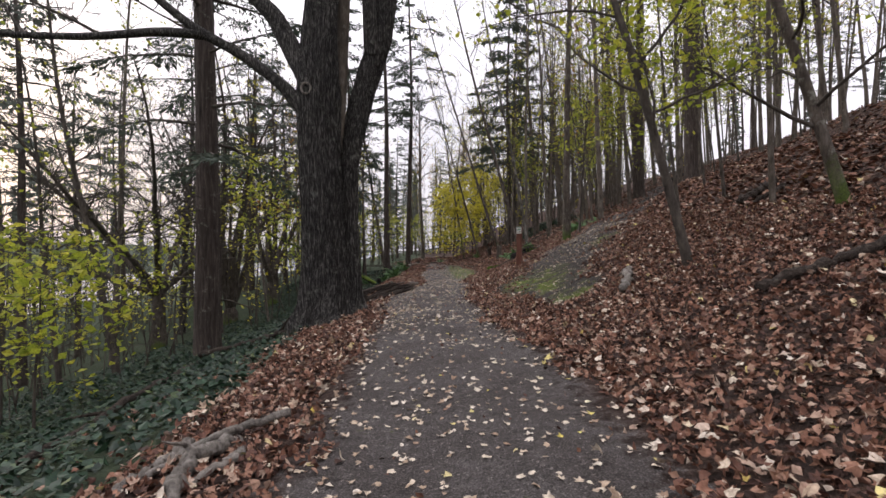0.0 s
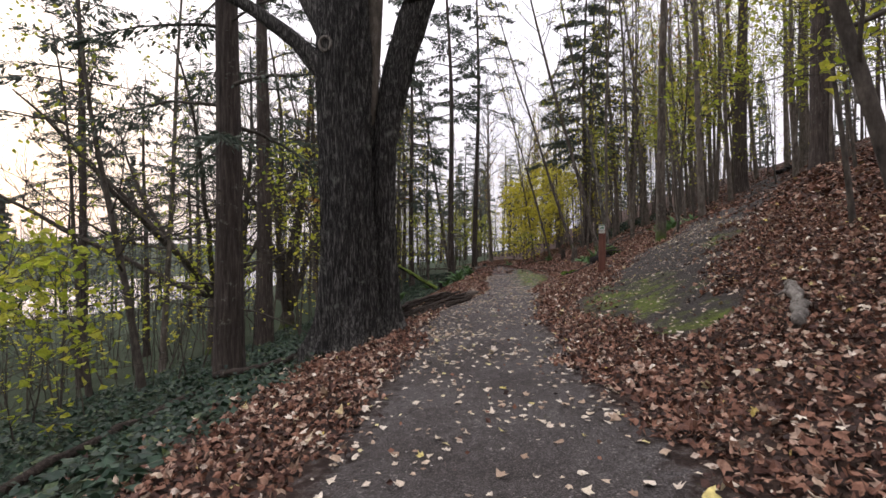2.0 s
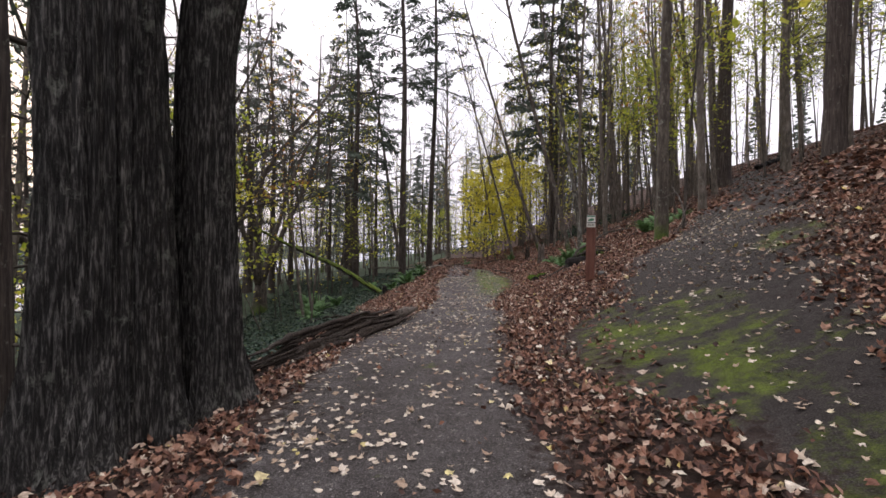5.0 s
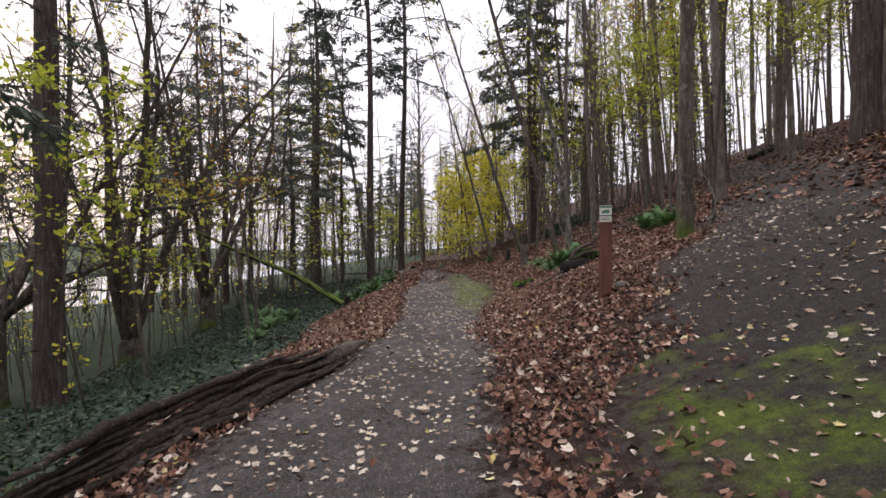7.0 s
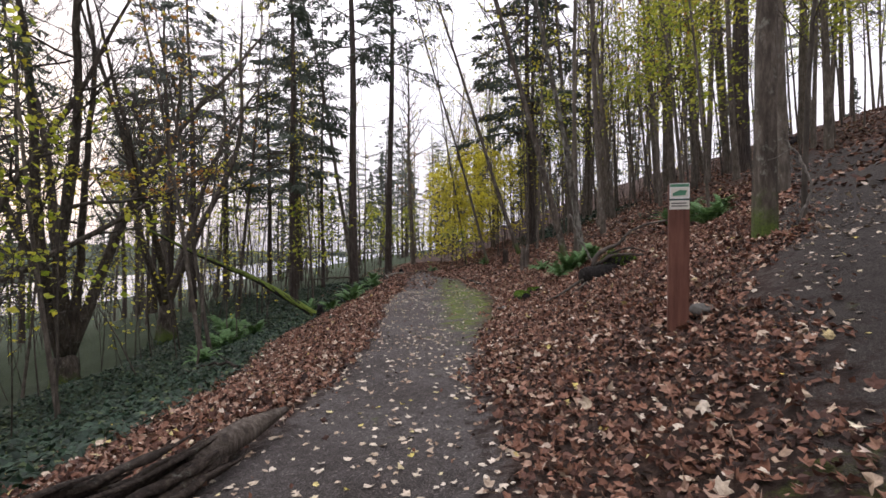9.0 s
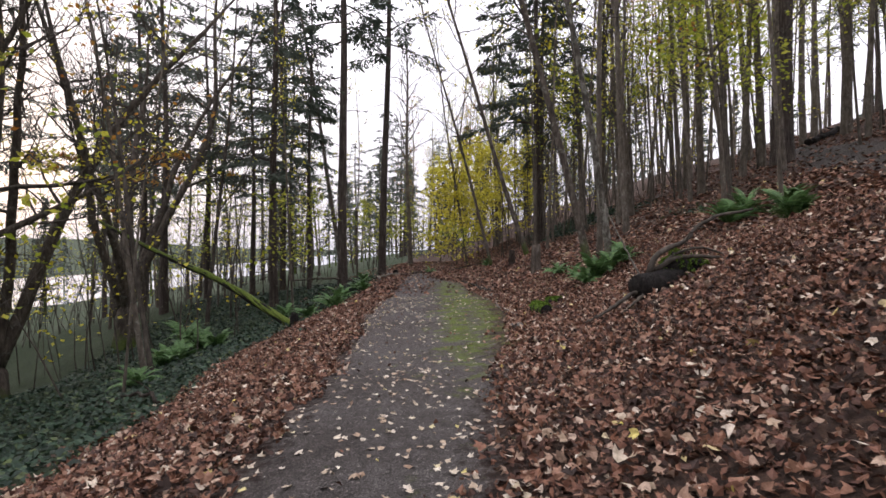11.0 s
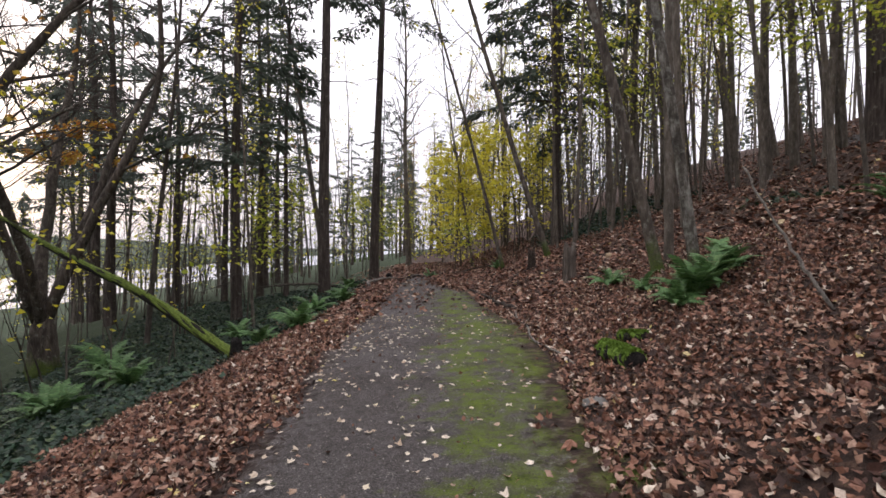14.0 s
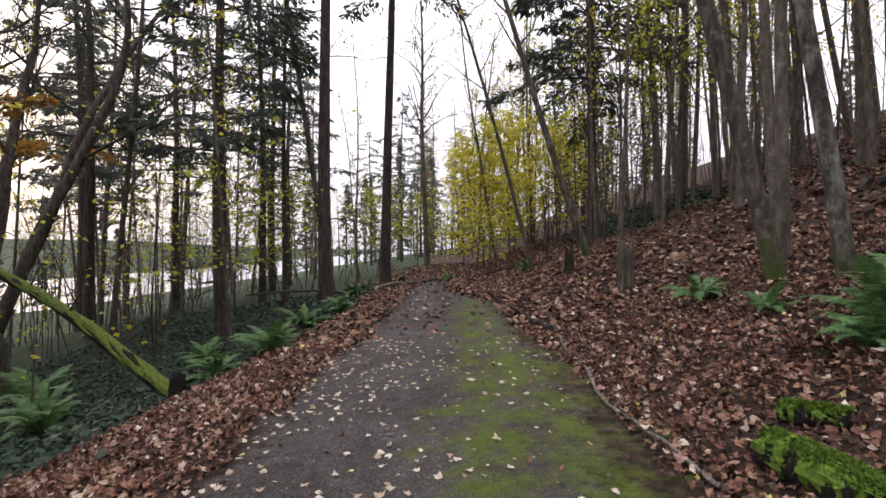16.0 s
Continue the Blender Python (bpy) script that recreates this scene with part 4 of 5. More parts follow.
thicket("undergrowth", "thin bare stems with a few yellow leaves below the path", spots_in(220, (-26, -6.5), (18, 70), 31), 32, (2, 8), 3000, leaf_yellow)
thicket("undergrowth", "thin bare stems with a few green leaves down the bank", spots_in(110, (-26, -8), (2, 20), 33), 34, (1.5, 6), 1100, leaf_lime)
thicket("undergrowth", "thin bare trees above the water's edge", spots_in(260, (-42, -16), (14, 85), 131), 132, (4, 11), 6000, leaf_lime)
thicket("undergrowth", "thin bare saplings on the far slope", spots_in(220, (4, 24), (44, 80), 35), 36, (2, 9), 2400, leaf_yellow)
thicket("undergrowth", "thin saplings round the far bend", spots_in(90, (-8, 6), (62, 95), 37), 38, (2, 8), 2200, leaf_lime)


def far_woods():
    """The wood closing the view all round."""
    r = np.random.default_rng(41)
    g, fol = Geo(), Geo()
    blocks = (((-120, -50), (-40, 170), 75), ((-40, 60), (105, 190), 90), ((42, 100), (-30, 120), 60), ((-40, 40), (-70, -18), 70))
    for xr, yr, count in blocks:
        for _ in range(count):
            x, y = r.uniform(*xr), r.uniform(*yr)
            z, t = ground_at(x, y), r.uniform(14, 26)
            stem = limb(r, (x, y, z - 0.3), (0, 0, 1), t, 4, 0.03)
            tube(g, stem, np.linspace(0.25, 0.04, 5), 5, cap=False)
            fir = r.uniform() < 0.5
            n = 260 if fir else 90
            s = r.uniform(0.12 if fir else 0.3, 1, n)
            a, w = r.uniform(0, 6.28, n), r.uniform(0.2, 1, n) * (3.6 * (1.05 - s) if fir else 3.0 * np.sin(np.pi * np.clip(s - 0.15, 0, 1)))
            at = np.stack([x + np.cos(a) * w, y + np.sin(a) * w, z + t * s - (0.25 * w if fir else 0)], -1)
            scatter(fol if fir else g, r, at, r.uniform(0.5, 1.1, n) if fir else r.uniform(0.08, 0.16, n), 0.4 if fir else 1.2, KITE, KITE_F)
    ob = tagged(new("far_woods", g.mesh("far_woods", bark_alder)), "hazy far trunks of the surrounding wood", "wood", kind="stuff")
    part("fir_crowns", fol, needles_hazed, ob, "fir crowns with haze painted into the needle colour", smooth=False)


far_woods()


# ---- things on the ground ----
def resting(pts, lift):
    """Points (x, y, height above the ground) laid on the land."""
    return [(x, y, ground_at(x, y) + z + lift) for x, y, z in pts]


def smooth_line(pts, n=24):
    pts = np.array(pts, float)
    s = np.linspace(0, len(pts) - 1, n)
    line = np.stack([np.interp(s, range(len(pts)), pts[:, c]) for c in range(3)], -1)
    for _ in range(3):
        line[1:-1] = (line[:-2] + 2 * line[1:-1] + line[2:]) / 4
    return line


def at_base(name, x, y, label, category, group=""):
    return thing(name, pose(x, y, ground_at(x, y)), label, category, group)


def world_part(name, geo, mat, parent, label="", smooth=True):
    """A part whose points are given in the world."""
    off = np.array(parent.matrix_basis.translation)
    geo.v = [v - off for v in geo.v]
    return part(name, geo, mat, parent, label, smooth)


def fallen_branch(pts, r0, r1, mat, label, seed, twigs=4, group="fallen branches", n=24, sides=8):
    rng = np.random.default_rng(seed)
    line = smooth_line(resting(pts, r0 * 0.7), n)
    line[1:-1] += rng.normal(0, r0 * 0.35, line[1:-1].shape)
    ob = at_base("fallen_branch", pts[0][0], pts[0][1], label, "branch", group)
    g = Geo()
    tube(g, line, np.linspace(r0, r1, n) * (1 + rng.normal(0, 0.06, n)), sides, 0.06, rng)
    world_part("stem", g, mat, ob)
    for _ in range(twigs):
        q, tq = on_line(line, rng.uniform(0.2, 0.9))
        b = limb(rng, q, unit(tq + rng.normal(0, 0.7, 3) + np.array((0, 0, 0.25))), rng.uniform(0.15, 0.5) * (1 + 6 * r0), 4, 0.2, -0.2)
        g = Geo()
        tube(g, b, np.linspace(r1 * 0.8, 0.004, len(b)), 5, 0.03, rng)
        world_part("twig", g, mat, ob)
    return ob


def marker_post(x, y):
    w, tall = 0.09, 1.40
    ob = thing("marker_post", pose(x, y, ground_at(x, y), 0, 0.6, -20), "square rust-brown wooden trail post with two small plates", "post")
    bm = bmesh.new()
    bmesh.ops.create_cube(bm, size=1.0)
    for v in bm.verts:
        v.co = Vector((v.co.x * 2 * w, v.co.y * 2 * w, (v.co.z + 0.5) * (tall + 0.3) - 0.3))
    bmesh.ops.bevel(bm, geom=[e for e in bm.edges], offset=0.008, segments=2, affect="EDGES")
    me = bpy.data.meshes.new("shaft")
    bm.to_mesh(me)
    bm.free()
    me.materials.append(post_paint)
    shaft = new("shaft", me)
    shaft.parent = ob

    def slab(name, x0, x1, z0, z1, y0, y1, mat, parent, label=""):
        g = Geo()
        v = [(a, b, c) for c in (z0, z1) for b in (y0, y1) for a in (x0, x1)]
        g.add(v, [(0, 1, 5, 4), (1, 3, 7, 5), (3, 2, 6, 7), (2, 0, 4, 6), (4, 5, 7, 6), (2, 3, 1, 0)])
        return part(name, g, mat, parent, label, smooth=False)

    f = -w
    top = slab("picture_plate", -0.086, 0.086, tall - 0.15, tall - 0.005, f - 0.006, f, sign_white, ob, "white plate with a green picture")
    slab("header", -0.081, 0.081, tall - 0.04, tall - 0.012, f - 0.009, f - 0.006, sign_green, top)
    slab("picture", -0.073, 0.073, tall - 0.135, tall - 0.048, f - 0.009, f - 0.006, sign_cream, top)
    g = Geo()
    g.add([(-0.06, f - 0.0115, tall - 0.125), (0.05, f - 0.0115, tall - 0.12), (0.064, f - 0.0115, tall - 0.075), (0.0, f - 0.0115, tall - 0.07), (-0.06, f - 0.0115, tall - 0.1)], [(0, 1, 2, 3, 4)])
    part("motif", g, sign_green, top)
    slab("strip", -0.086, 0.086, tall - 0.166, tall - 0.152, f - 0.006, f, sign_dark, ob)
    low = slab("text_plate", -0.086, 0.086, tall - 0.252, tall - 0.168, f - 0.006, f, sign_cream, ob, "pale plate with two unreadable lines")
    slab("line", -0.07, 0.06, tall - 0.2, tall - 0.188, f - 0.0085, f - 0.006, stone_grey, low)
    slab("line", -0.07, 0.07, tall - 0.226, tall - 0.214, f - 0.0085, f - 0.006, stone_grey, low)
    return ob


marker_post(2.66, 18.18)


def rock(x, y, sx, sy, sz, mat, label, seed):
    bm = bmesh.new()
    bmesh.ops.create_icosphere(bm, subdivisions=3, radius=1)
    for v in bm.verts:
        d = 1 + 0.28 * noise.noise(v.co * 1.6 + Vector((seed, 0, 0))) + 0.09 * noise.noise(v.co * 5 + Vector((0, seed, 0)))
        v.co = Vector((v.co.x * sx * d, v.co.y * sy * d, v.co.z * sz * d + sz * 0.3))
    me = bpy.data.meshes.new("stone")
    bm.to_mesh(me)
    bm.free()
    me.materials.append(mat)
    me.shade_smooth()
    ob = new("stone", me)
    ob.matrix_basis = pose(x, y, ground_at(x, y), 0, 0, seed * 40)
    return tagged(ob, label, "stone", "stones")


rock(2.95, 18.25, 0.15, 0.1, 0.07, stone_grey, "dark rounded stone at the foot of a post", 3)
rock(1.75, 24.9, 0.12, 0.1, 0.06, stone_grey, "half-buried grey stone in leaf litter", 5)
rock(5.1, 34.8, 0.12, 0.1, 0.09, cut_wood, "pale tan stone on the leafy slope", 7)


def moss_tufts(geo, rng, line, radius, count, spread=1.1, size=0.03):
    """Short upright moss blades over the upper side of a log."""
    for _ in range(count):
        q, t = on_line(line, rng.uniform(0, 1))
        side = unit(np.cross(t, (0, 0, 1.0)))
        a = rng.normal(0, 0.5 * spread)
        n = side * math.sin(a) + np.array((0, 0, 1)) * math.cos(a)
        p = q + n * radius * rng.uniform(0.92, 1.02)
        tip = p + unit(n + rng.normal(0, 0.5, 3)) * size * rng.uniform(0.5, 1.3)
        w = rng.normal(0, 0.35 * size, 3)
        geo.v.append(np.array([p - w, p + w, tip]))
        geo.f.append((geo.n, geo.n + 1, geo.n + 2))
        geo.n += 3


def mossy_log(ends, r, label, seed, tufts=900, cover=1.1, mat=None, sag=0.0):
    rng = np.random.default_rng(seed)
    line = smooth_line(resting([(*e, sag) for e in ends], r * 0.6), 14)
    ob = at_base("mossy_log", ends[0][0], ends[0][1], label, "log", "mossy logs")
    g = Geo()
    tube(g, line, np.full(14, r) * (1 + rng.normal(0, 0.05, 14)), 16, 0.04, rng)
    world_part("stem", g, mat or black_wood, ob)
    g = Geo()
    blanket = line.copy()
    blanket[:, 2] += r * 0.1
    tube(g, blanket[:-1], np.full(13, r * 1.02) * (1 + rng.normal(0, 0.07, 13)), 16, 0.07, rng)
    moss_tufts(g, rng, blanket, r, tufts, cover)
    world_part("moss", g, moss_green, ob, "bright green cushion moss", smooth=False)
    return ob


mossy_log([(2.38, 26.65), (2.43, 26.25), (2.47, 25.85)], 0.12, "short log under bright green moss in leaf litter", 1, 2200)
mossy_log([(2.75, 27.15), (2.95, 26.8)], 0.075, "small mossy log piece in leaf litter", 2, 900)


def splintered_log():
    rng = np.random.default_rng(8)
    ob = at_base("fallen_log", -1.95, 14.7, "long rotten dark log split into splinters along the path edge", "log")
    a, b = np.array((-2.8, 12.5)), np.array((-1.12, 16.9))
    side = np.array((b - a)[::-1]) * (1, -1) / np.linalg.norm(b - a)
    for k in range(46):
        off, lift = rng.uniform(-0.17, 0.16), 0.0
        lift = 0.05 + 0.3 * math.exp(-((off + 0.04) / 0.13) ** 2) * rng.uniform(0.3, 1.05)
        s0 = rng.uniform(0, 0.6)
        s1 = min(1.0, s0 + rng.uniform(0.3, 0.7))
        pts = []
        for s in np.linspace(s0, s1, 18):
            p = a + (b - a) * s + side * (off + 0.03 * math.sin(9 * s + k))
            pts.append((p[0], p[1], ground_at(*p) + lift * (0.75 + 0.25 * math.sin(3 * s + k))))
        r = rng.uniform(0.018, 0.055)
        rad = r * np.clip(np.minimum(np.linspace(0.25, 4, 18), np.linspace(4, 0.2, 18)), 0, 1) * (1 + rng.normal(0, 0.12, 18))
        g = Geo()
        tube(g, np.array(pts) + rng.normal(0, 0.008, (18, 3)), rad, 8, 0.12, rng, squash=0.65)
        world_part("splinter", g, dead_wood, ob)
    g = Geo()
    core = [(*(a + (b - a) * s), ground_at(*(a + (b - a) * s)) + 0.03) for s in np.linspace(0, 0.97, 16)]
    ridged(g, core, 0.11 * (1 + rng.normal(0, 0.08, 16)), 20, rng, 0.22, 9)
    world_part("core", g, dead_wood, ob)
    g = Geo()
    tube(g, [(-1.25, 16.6, ground_at(-1.25, 16.6) + 0.12), (-1.08, 17.0, ground_at(-1.08, 17.0) + 0.14), (-0.92, 17.5, ground_at(-0.92, 17.5) + 0.16)], [0.1, 0.09, 0.03], 9, 0.2, rng)
    world_part("broken_end", g, stump_wood, ob, "grey splintered end")
    return ob


splintered_log()


def leaning_mossy_trunk():
    rng = np.random.default_rng(9)
    ob = at_base("fallen_log", -4.1, 31.2, "fallen slim trunk coated in moss and propped over the bank", "log")
    line = smooth_line([(-3.95, 31.15, -0.98), (-5.3, 31.55, -0.25), (-6.8, 32.0, 0.5), (-8.3, 32.45, 1.0), (-9.6, 32.9, 1.5), (-11.5, 33.6, 2.3)], 26)
    g = Geo()
    tube(g, line, np.linspace(0.125, 0.05, 26) * (1 + rng.normal(0, 0.04, 26)), 12, 0.05, rng)
    world_part("stem", g, black_wood, ob)
    g = Geo()
    up = line + (0, 0, 0.015)
    tube(g, up, np.linspace(0.125, 0.05, 26) * (1 + rng.normal(0, 0.06, 26)), 12, 0.07, rng)
    for i in range(0, 24, 4):
        moss_tufts(g, rng, line[i:i + 5], 0.12 - 0.003 * i, 260, 1.2)
    world_part("moss", g, bark_mossy_log, ob, "yellow-green moss coat", smooth=False)
    for k in range(5):
        q, tq = on_line(line, 0.35 + 0.13 * k)
        b = limb(rng, q, (rng.normal(0, 0.5), rng.normal(0, 0.5), 0.8), rng.uniform(0.6, 1.6), 5, 0.15)
        g = Geo()
        tube(g, b, np.linspace(0.02, 0.004, len(b)), 5)
        world_part("snag", g, bark_twig, ob)


bark_mossy_log = simple("moss_olive", (0.085, 0.115, 0.02), 0.95, 0.7, 30)
leaning_mossy_trunk()


def stump(x, y, r, tall, mat, label, seed):
    rng = np.random.default_rng(seed)
    ob = at_base("stump", x, y, label, "stump", "stumps")
    n = 20
    ang = np.arange(n) * 2 * math.pi / n
    prof = 1 + 0.12 * np.sin(3 * ang + seed) + rng.normal(0, 0.05, n)
    top = tall * (1 + 0.10 * np.sin(2 * ang + seed) + rng.normal(0, 0.045, n))
    rings = []
    for s in (-0.2, 0.05, 0.15, 0.4, 0.7, 1.0):
        rr = r * prof * (1 + 0.25 * math.exp(-max(0, s) * 9)) * (1 + rng.normal(0, 0.03, n))
        rings.append(np.stack([np.cos(ang) * rr, np.sin(ang) * rr, np.maximum(top * s, -0.2)], -1))
    rings.append(np.stack([np.cos(ang) * r * 0.72, np.sin(ang) * r * 0.72, top * 0.97 - 0.02], -1))
    rings.append(np.stack([np.cos(ang) * r * 0.3, np.sin(ang) * r * 0.3, np.full(n, tall * 0.82)], -1))
    g = Geo()
    for i in range(len(rings) - 1):
        g.f.extend([(i * n + j, i * n + (j + 1) % n, (i + 1) * n + (j + 1) % n, (i + 1) * n + j) for j in range(n)])
    g.f.append(tuple((len(rings) - 1) * n + j for j in range(n)))
    g.v, g.n = [np.concatenate(rings)], n * len(rings)
    part("body", g, mat, ob)
    for _ in range(4):
        a = rng.uniform(0, 6.28)
        g = Geo()
        x0, y0 = math.cos(a) * r * 1.03, math.sin(a) * r * 1.03
        tube(g, [(x0 * 1.1, y0 * 1.1, -0.1), (x0, y0, tall * 0.4), (x0 * 0.97, y0 * 0.97, tall * rng.uniform(0.7, 1.05))], [0.035, 0.025, 0.008], 6, 0.1, rng)
        part("bark_strip", g, mat, ob)
    return ob


stump(3.72, 33.8, 0.15, 0.88, stump_wood, "weathered grey-brown broken stump in leaf litter", 1)
stump(3.5, 38.4, 0.12, 0.72, dead_wood, "dark small broken stump in leaf litter", 2)
stump(-3.98, 31.05, 0.1, 0.34, black_wood, "short black stump at the foot of a mossy trunk", 3)
stump(-2.2, 44.0, 0.12, 0.3, black_wood, "low dark stump at the path edge", 4)


def black_root_log():
    rng = np.random.default_rng(12)
    x, y = 3.3, 23.05
    z = ground_at(x, y)
    ob = at_base("rotten_log", x, y, "charred black log with moss and bare arching roots", "log")
    g = Geo()
    tube(g, smooth_line([(x - 0.22, y - 0.12, z + 0.12), (x + 0.15, y + 0.02, z + 0.16), (x + 0.65, y + 0.3, z + 0.3)], 12), np.array([0.165, 0.18, 0.18, 0.175, 0.17, 0.17, 0.165, 0.16, 0.15, 0.14, 0.12, 0.08]), 18, 0.05, rng)
    world_part("body", g, black_wood, ob)
    mass, g = Geo(), Geo()
    for cx, cy, cz, sx, sy, sz in ((0.48, 0.25, 0.34, 0.2, 0.18, 0.26), (0.78, 0.35, 0.34, 0.24, 0.2, 0.18)):
        bm = bmesh.new()
        bmesh.ops.create_icosphere(bm, subdivisions=3, radius=1)
        ball = [v.co * (1 + 0.3 * noise.noise(v.co * 2.1 + Vector((cx, 0, 0))) + 0.16 * noise.noise(v.co * 6)) for v in bm.verts]
        mass.add([(x + cx + p.x * sx, y + cy + p.y * sy, z + cz + p.z * sz) for p in ball], [[v.index for v in f.verts] for f in bm.faces])
        bm.free()
        for p in ball:
            patch = noise.noise(p * 1.7 + Vector((3.0, cx * 5, 1.0)))
            if patch < -0.12:
                continue
            for _ in range(9):
                q = np.array((x + cx + p.x * sx, y + cy + p.y * sy, z + cz + p.z * sz)) + rng.normal(0, 0.018, 3)
                tip, w = q + unit(np.array(p) + rng.normal(0, 0.6, 3)) * rng.uniform(0.02, 0.05), rng.normal(0, 0.012, 3)
                g.add([q - w, q + w, tip], [(0, 1, 2)])
    world_part("root_mass", mass, black_wood, ob, "dark rotten root mass")
    world_part("moss", g, moss_green, ob, "patches of yellow-green moss", smooth=False)
    roots = (
        ([(0, 0, 0.3), (0.05, 0.05, 0.5), (0.3, 0.1, 0.68), (0.6, 0.2, 0.72), (0.75, 0.3, 0.95), (1.1, 0.5, 1.12), (1.9, 0.8, 1.25)], 0.045),
        ([(0.1, 0.1, 0.35), (0.35, 0.1, 0.5), (0.7, 0.15, 0.55), (1.2, 0.2, 0.5), (1.5, 0.3, 0.45)], 0.035),
        ([(0.2, 0.1, 0.4), (0.5, 0.2, 0.62), (0.9, 0.25, 0.68), (1.25, 0.25, 0.52), (1.3, 0.25, 0.35)], 0.025),
        ([(-0.1, -0.05, 0.08), (-0.35, -0.15, 0.0), (-0.7, -0.3, -0.2), (-1.0, -0.4, -0.32)], 0.035),
        ([(-0.05, -0.1, 0.05), (-0.3, -0.35, -0.02), (-0.55, -0.5, -0.18)], 0.028),
        ([(0.3, -0.1, 0.1), (0.6, -0.2, 0.2), (1.0, -0.25, 0.35), (1.5, -0.2, 0.5)], 0.03),
        ([(0.6, 0.2, 0.7), (0.62, 0.2, 0.85), (0.8, 0.2, 0.95), (1.0, 0.25, 0.93)], 0.015),
    )
    for pts, r in roots:
        line = smooth_line([(x + a, y + b, z + c) for a, b, c in pts], 20)
        g = Geo()
        tube(g, line + rng.normal(0, 0.006, line.shape), np.linspace(r, r * 0.4, 20) * (1 + rng.normal(0, 0.08, 20)), 8, 0.05, rng)
        world_part("root", g, bark_twig, ob)


black_root_log()

# branches lying about
fallen_branch([(-1.3, 4.4, 0.06), (-1.55, 4.25, 0.08), (-1.75, 4.05, 0.1), (-2.0, 3.6, 0.02)], 0.035, 0.025, grey_wood, "grey lichen-covered broken branch at the path edge", 1, 3)
fallen_branch([(-1.6, 4.1, 0.0), (-1.75, 3.75, 0.05), (-1.72, 3.45, 0.0), (-1.6, 3.15, 0.0)], 0.055, 0.04, grey_wood, "thick grey lichen-covered branch at the path edge", 2, 2)
fallen_branch([(-1.5, 3.9, 0.02), (-1.5, 3.6, 0.05), (-1.65, 3.3, 0.0), (-1.8, 3.0, 0.0)], 0.03, 0.02, grey_wood, "curved grey broken branch at the path edge", 3, 2)
fallen_branch([(-1.95, 4.1, 0.03), (-2.05, 3.7, 0.02), (-2.2, 3.2, 0.0)], 0.04, 0.03, grey_wood, "short grey branch among leaves", 4, 1)
fallen_branch([(1.95, 31.3, 0.02), (1.8, 30.2, 0.02), (1.9, 29.2, 0.03), (1.72, 28.2, 0.02), (1.9, 27.2, 0.03), (1.95, 26.4, 0.01)], 0.022, 0.014, grey_wood, "long bare branch lying along the mossy path edge", 5, 5)
fallen_branch([(1.95, 31.2, 0.03), (1.7, 32.4, 0.03), (1.55, 34.0, 0.02), (1.2, 36.5, 0.0)], 0.055, 0.03, dead_wood, "brown branch lying along the path edge", 6, 3)
fallen_branch([(3.3, 5.7, 0.02), (3.9, 5.62, 0.03), (4.6, 5.55, 0.02), (5.2, 5.4, 0.0)], 0.07, 0.05, dead_wood, "dark rotting branch in deep leaf litter", 7, 2)
fallen_branch([(6.6, 11.6, 0.02), (7.2, 11.9, 0.04), (7.9, 12.3, 0.03)], 0.09, 0.07, dead_wood, "dark rotting log on the leafy slope", 8, 1)
fallen_branch([(6.5, 11.1, 0.0), (7.2, 11.3, 0.03), (7.7, 11.6, 0.0)], 0.05, 0.04, dead_wood, "smaller dark log on the leafy slope", 9, 1)
fallen_branch([(-5.6, 11.6, 0.02), (-5.1, 9.2, 0.04), (-4.6, 6.8, 0.04), (-4.2, 4.0, 0.02)], 0.07, 0.05, dead_wood, "long dark pole lying in ivy", 10, 3)
fallen_branch([(-6.2, 13.0, 0.05), (-5.0, 12.4, 0.06), (-3.9, 11.6, 0.05), (-3.3, 11.3, 0.02)], 0.08, 0.06, dead_wood, "dark log lying in ivy behind an old maple", 11, 3)
fallen_branch([(18.0, 40.3, 0.05), (19.2, 40.7, 0.08), (20.3, 41.2, 0.05)], 0.16, 0.12, black_wood, "dark log high on the slope", 12, 2)
fallen_branch([(-1.9, 43.0, 0.02), (-1.0, 44.2, 0.02), (1.0, 46.2, 0.02), (3.6, 47.6, 0.03)], 0.05, 0.03, dead_wood, "fallen pole across the far leaf bank", 13, 4)
fallen_branch([(-4.2, 41.6, 0.25), (-5.4, 40.4, 0.7), (-6.6, 39.2, 1.0)], 0.06, 0.03, bark_twig, "dark snag leaning out over the bank", 14, 5)
fallen_branch([(5.2, 20.1, 0.0), (5.32, 20.0, 0.4), (5.22, 20.1, 0.85), (5.08, 20.2, 1.2)], 0.022, 0.012, grey_wood, "pale dead branch propped beside a trunk", 15, 2)
fallen_branch([(4.05, 25.2, 0.0), (3.9, 25.4, 0.5), (3.7, 25.6, 1.1), (3.55, 25.8, 1.7)], 0.02, 0.01, grey_wood, "thin pale dead stick standing in leaves", 16, 1)
fallen_branch([(-4.0, 24.0, 0.03), (-4.6, 24.8, 0.1), (-5.4, 25.3, 0.06), (-6.4, 25.6, 0.0)], 0.04, 0.02, dead_wood, "bowed dead branch on the ivy bank", 17, 3)
fallen_branch([(6.4, 17.6, 0.0), (6.9, 18.2, 0.03), (7.6, 18.5, 0.0)], 0.03, 0.02, dead_wood, "small dark stick beside the climbing trail", 18, 2)
fallen_branch([(-2.6, 40.5, 0.05), (-2.9, 41.6, 0.1), (-2.4, 43.0, 0.1), (-1.9, 44.6, 0.02)], 0.06, 0.04, grey_wood, "grey rotting pole along the path edge", 19, 4)


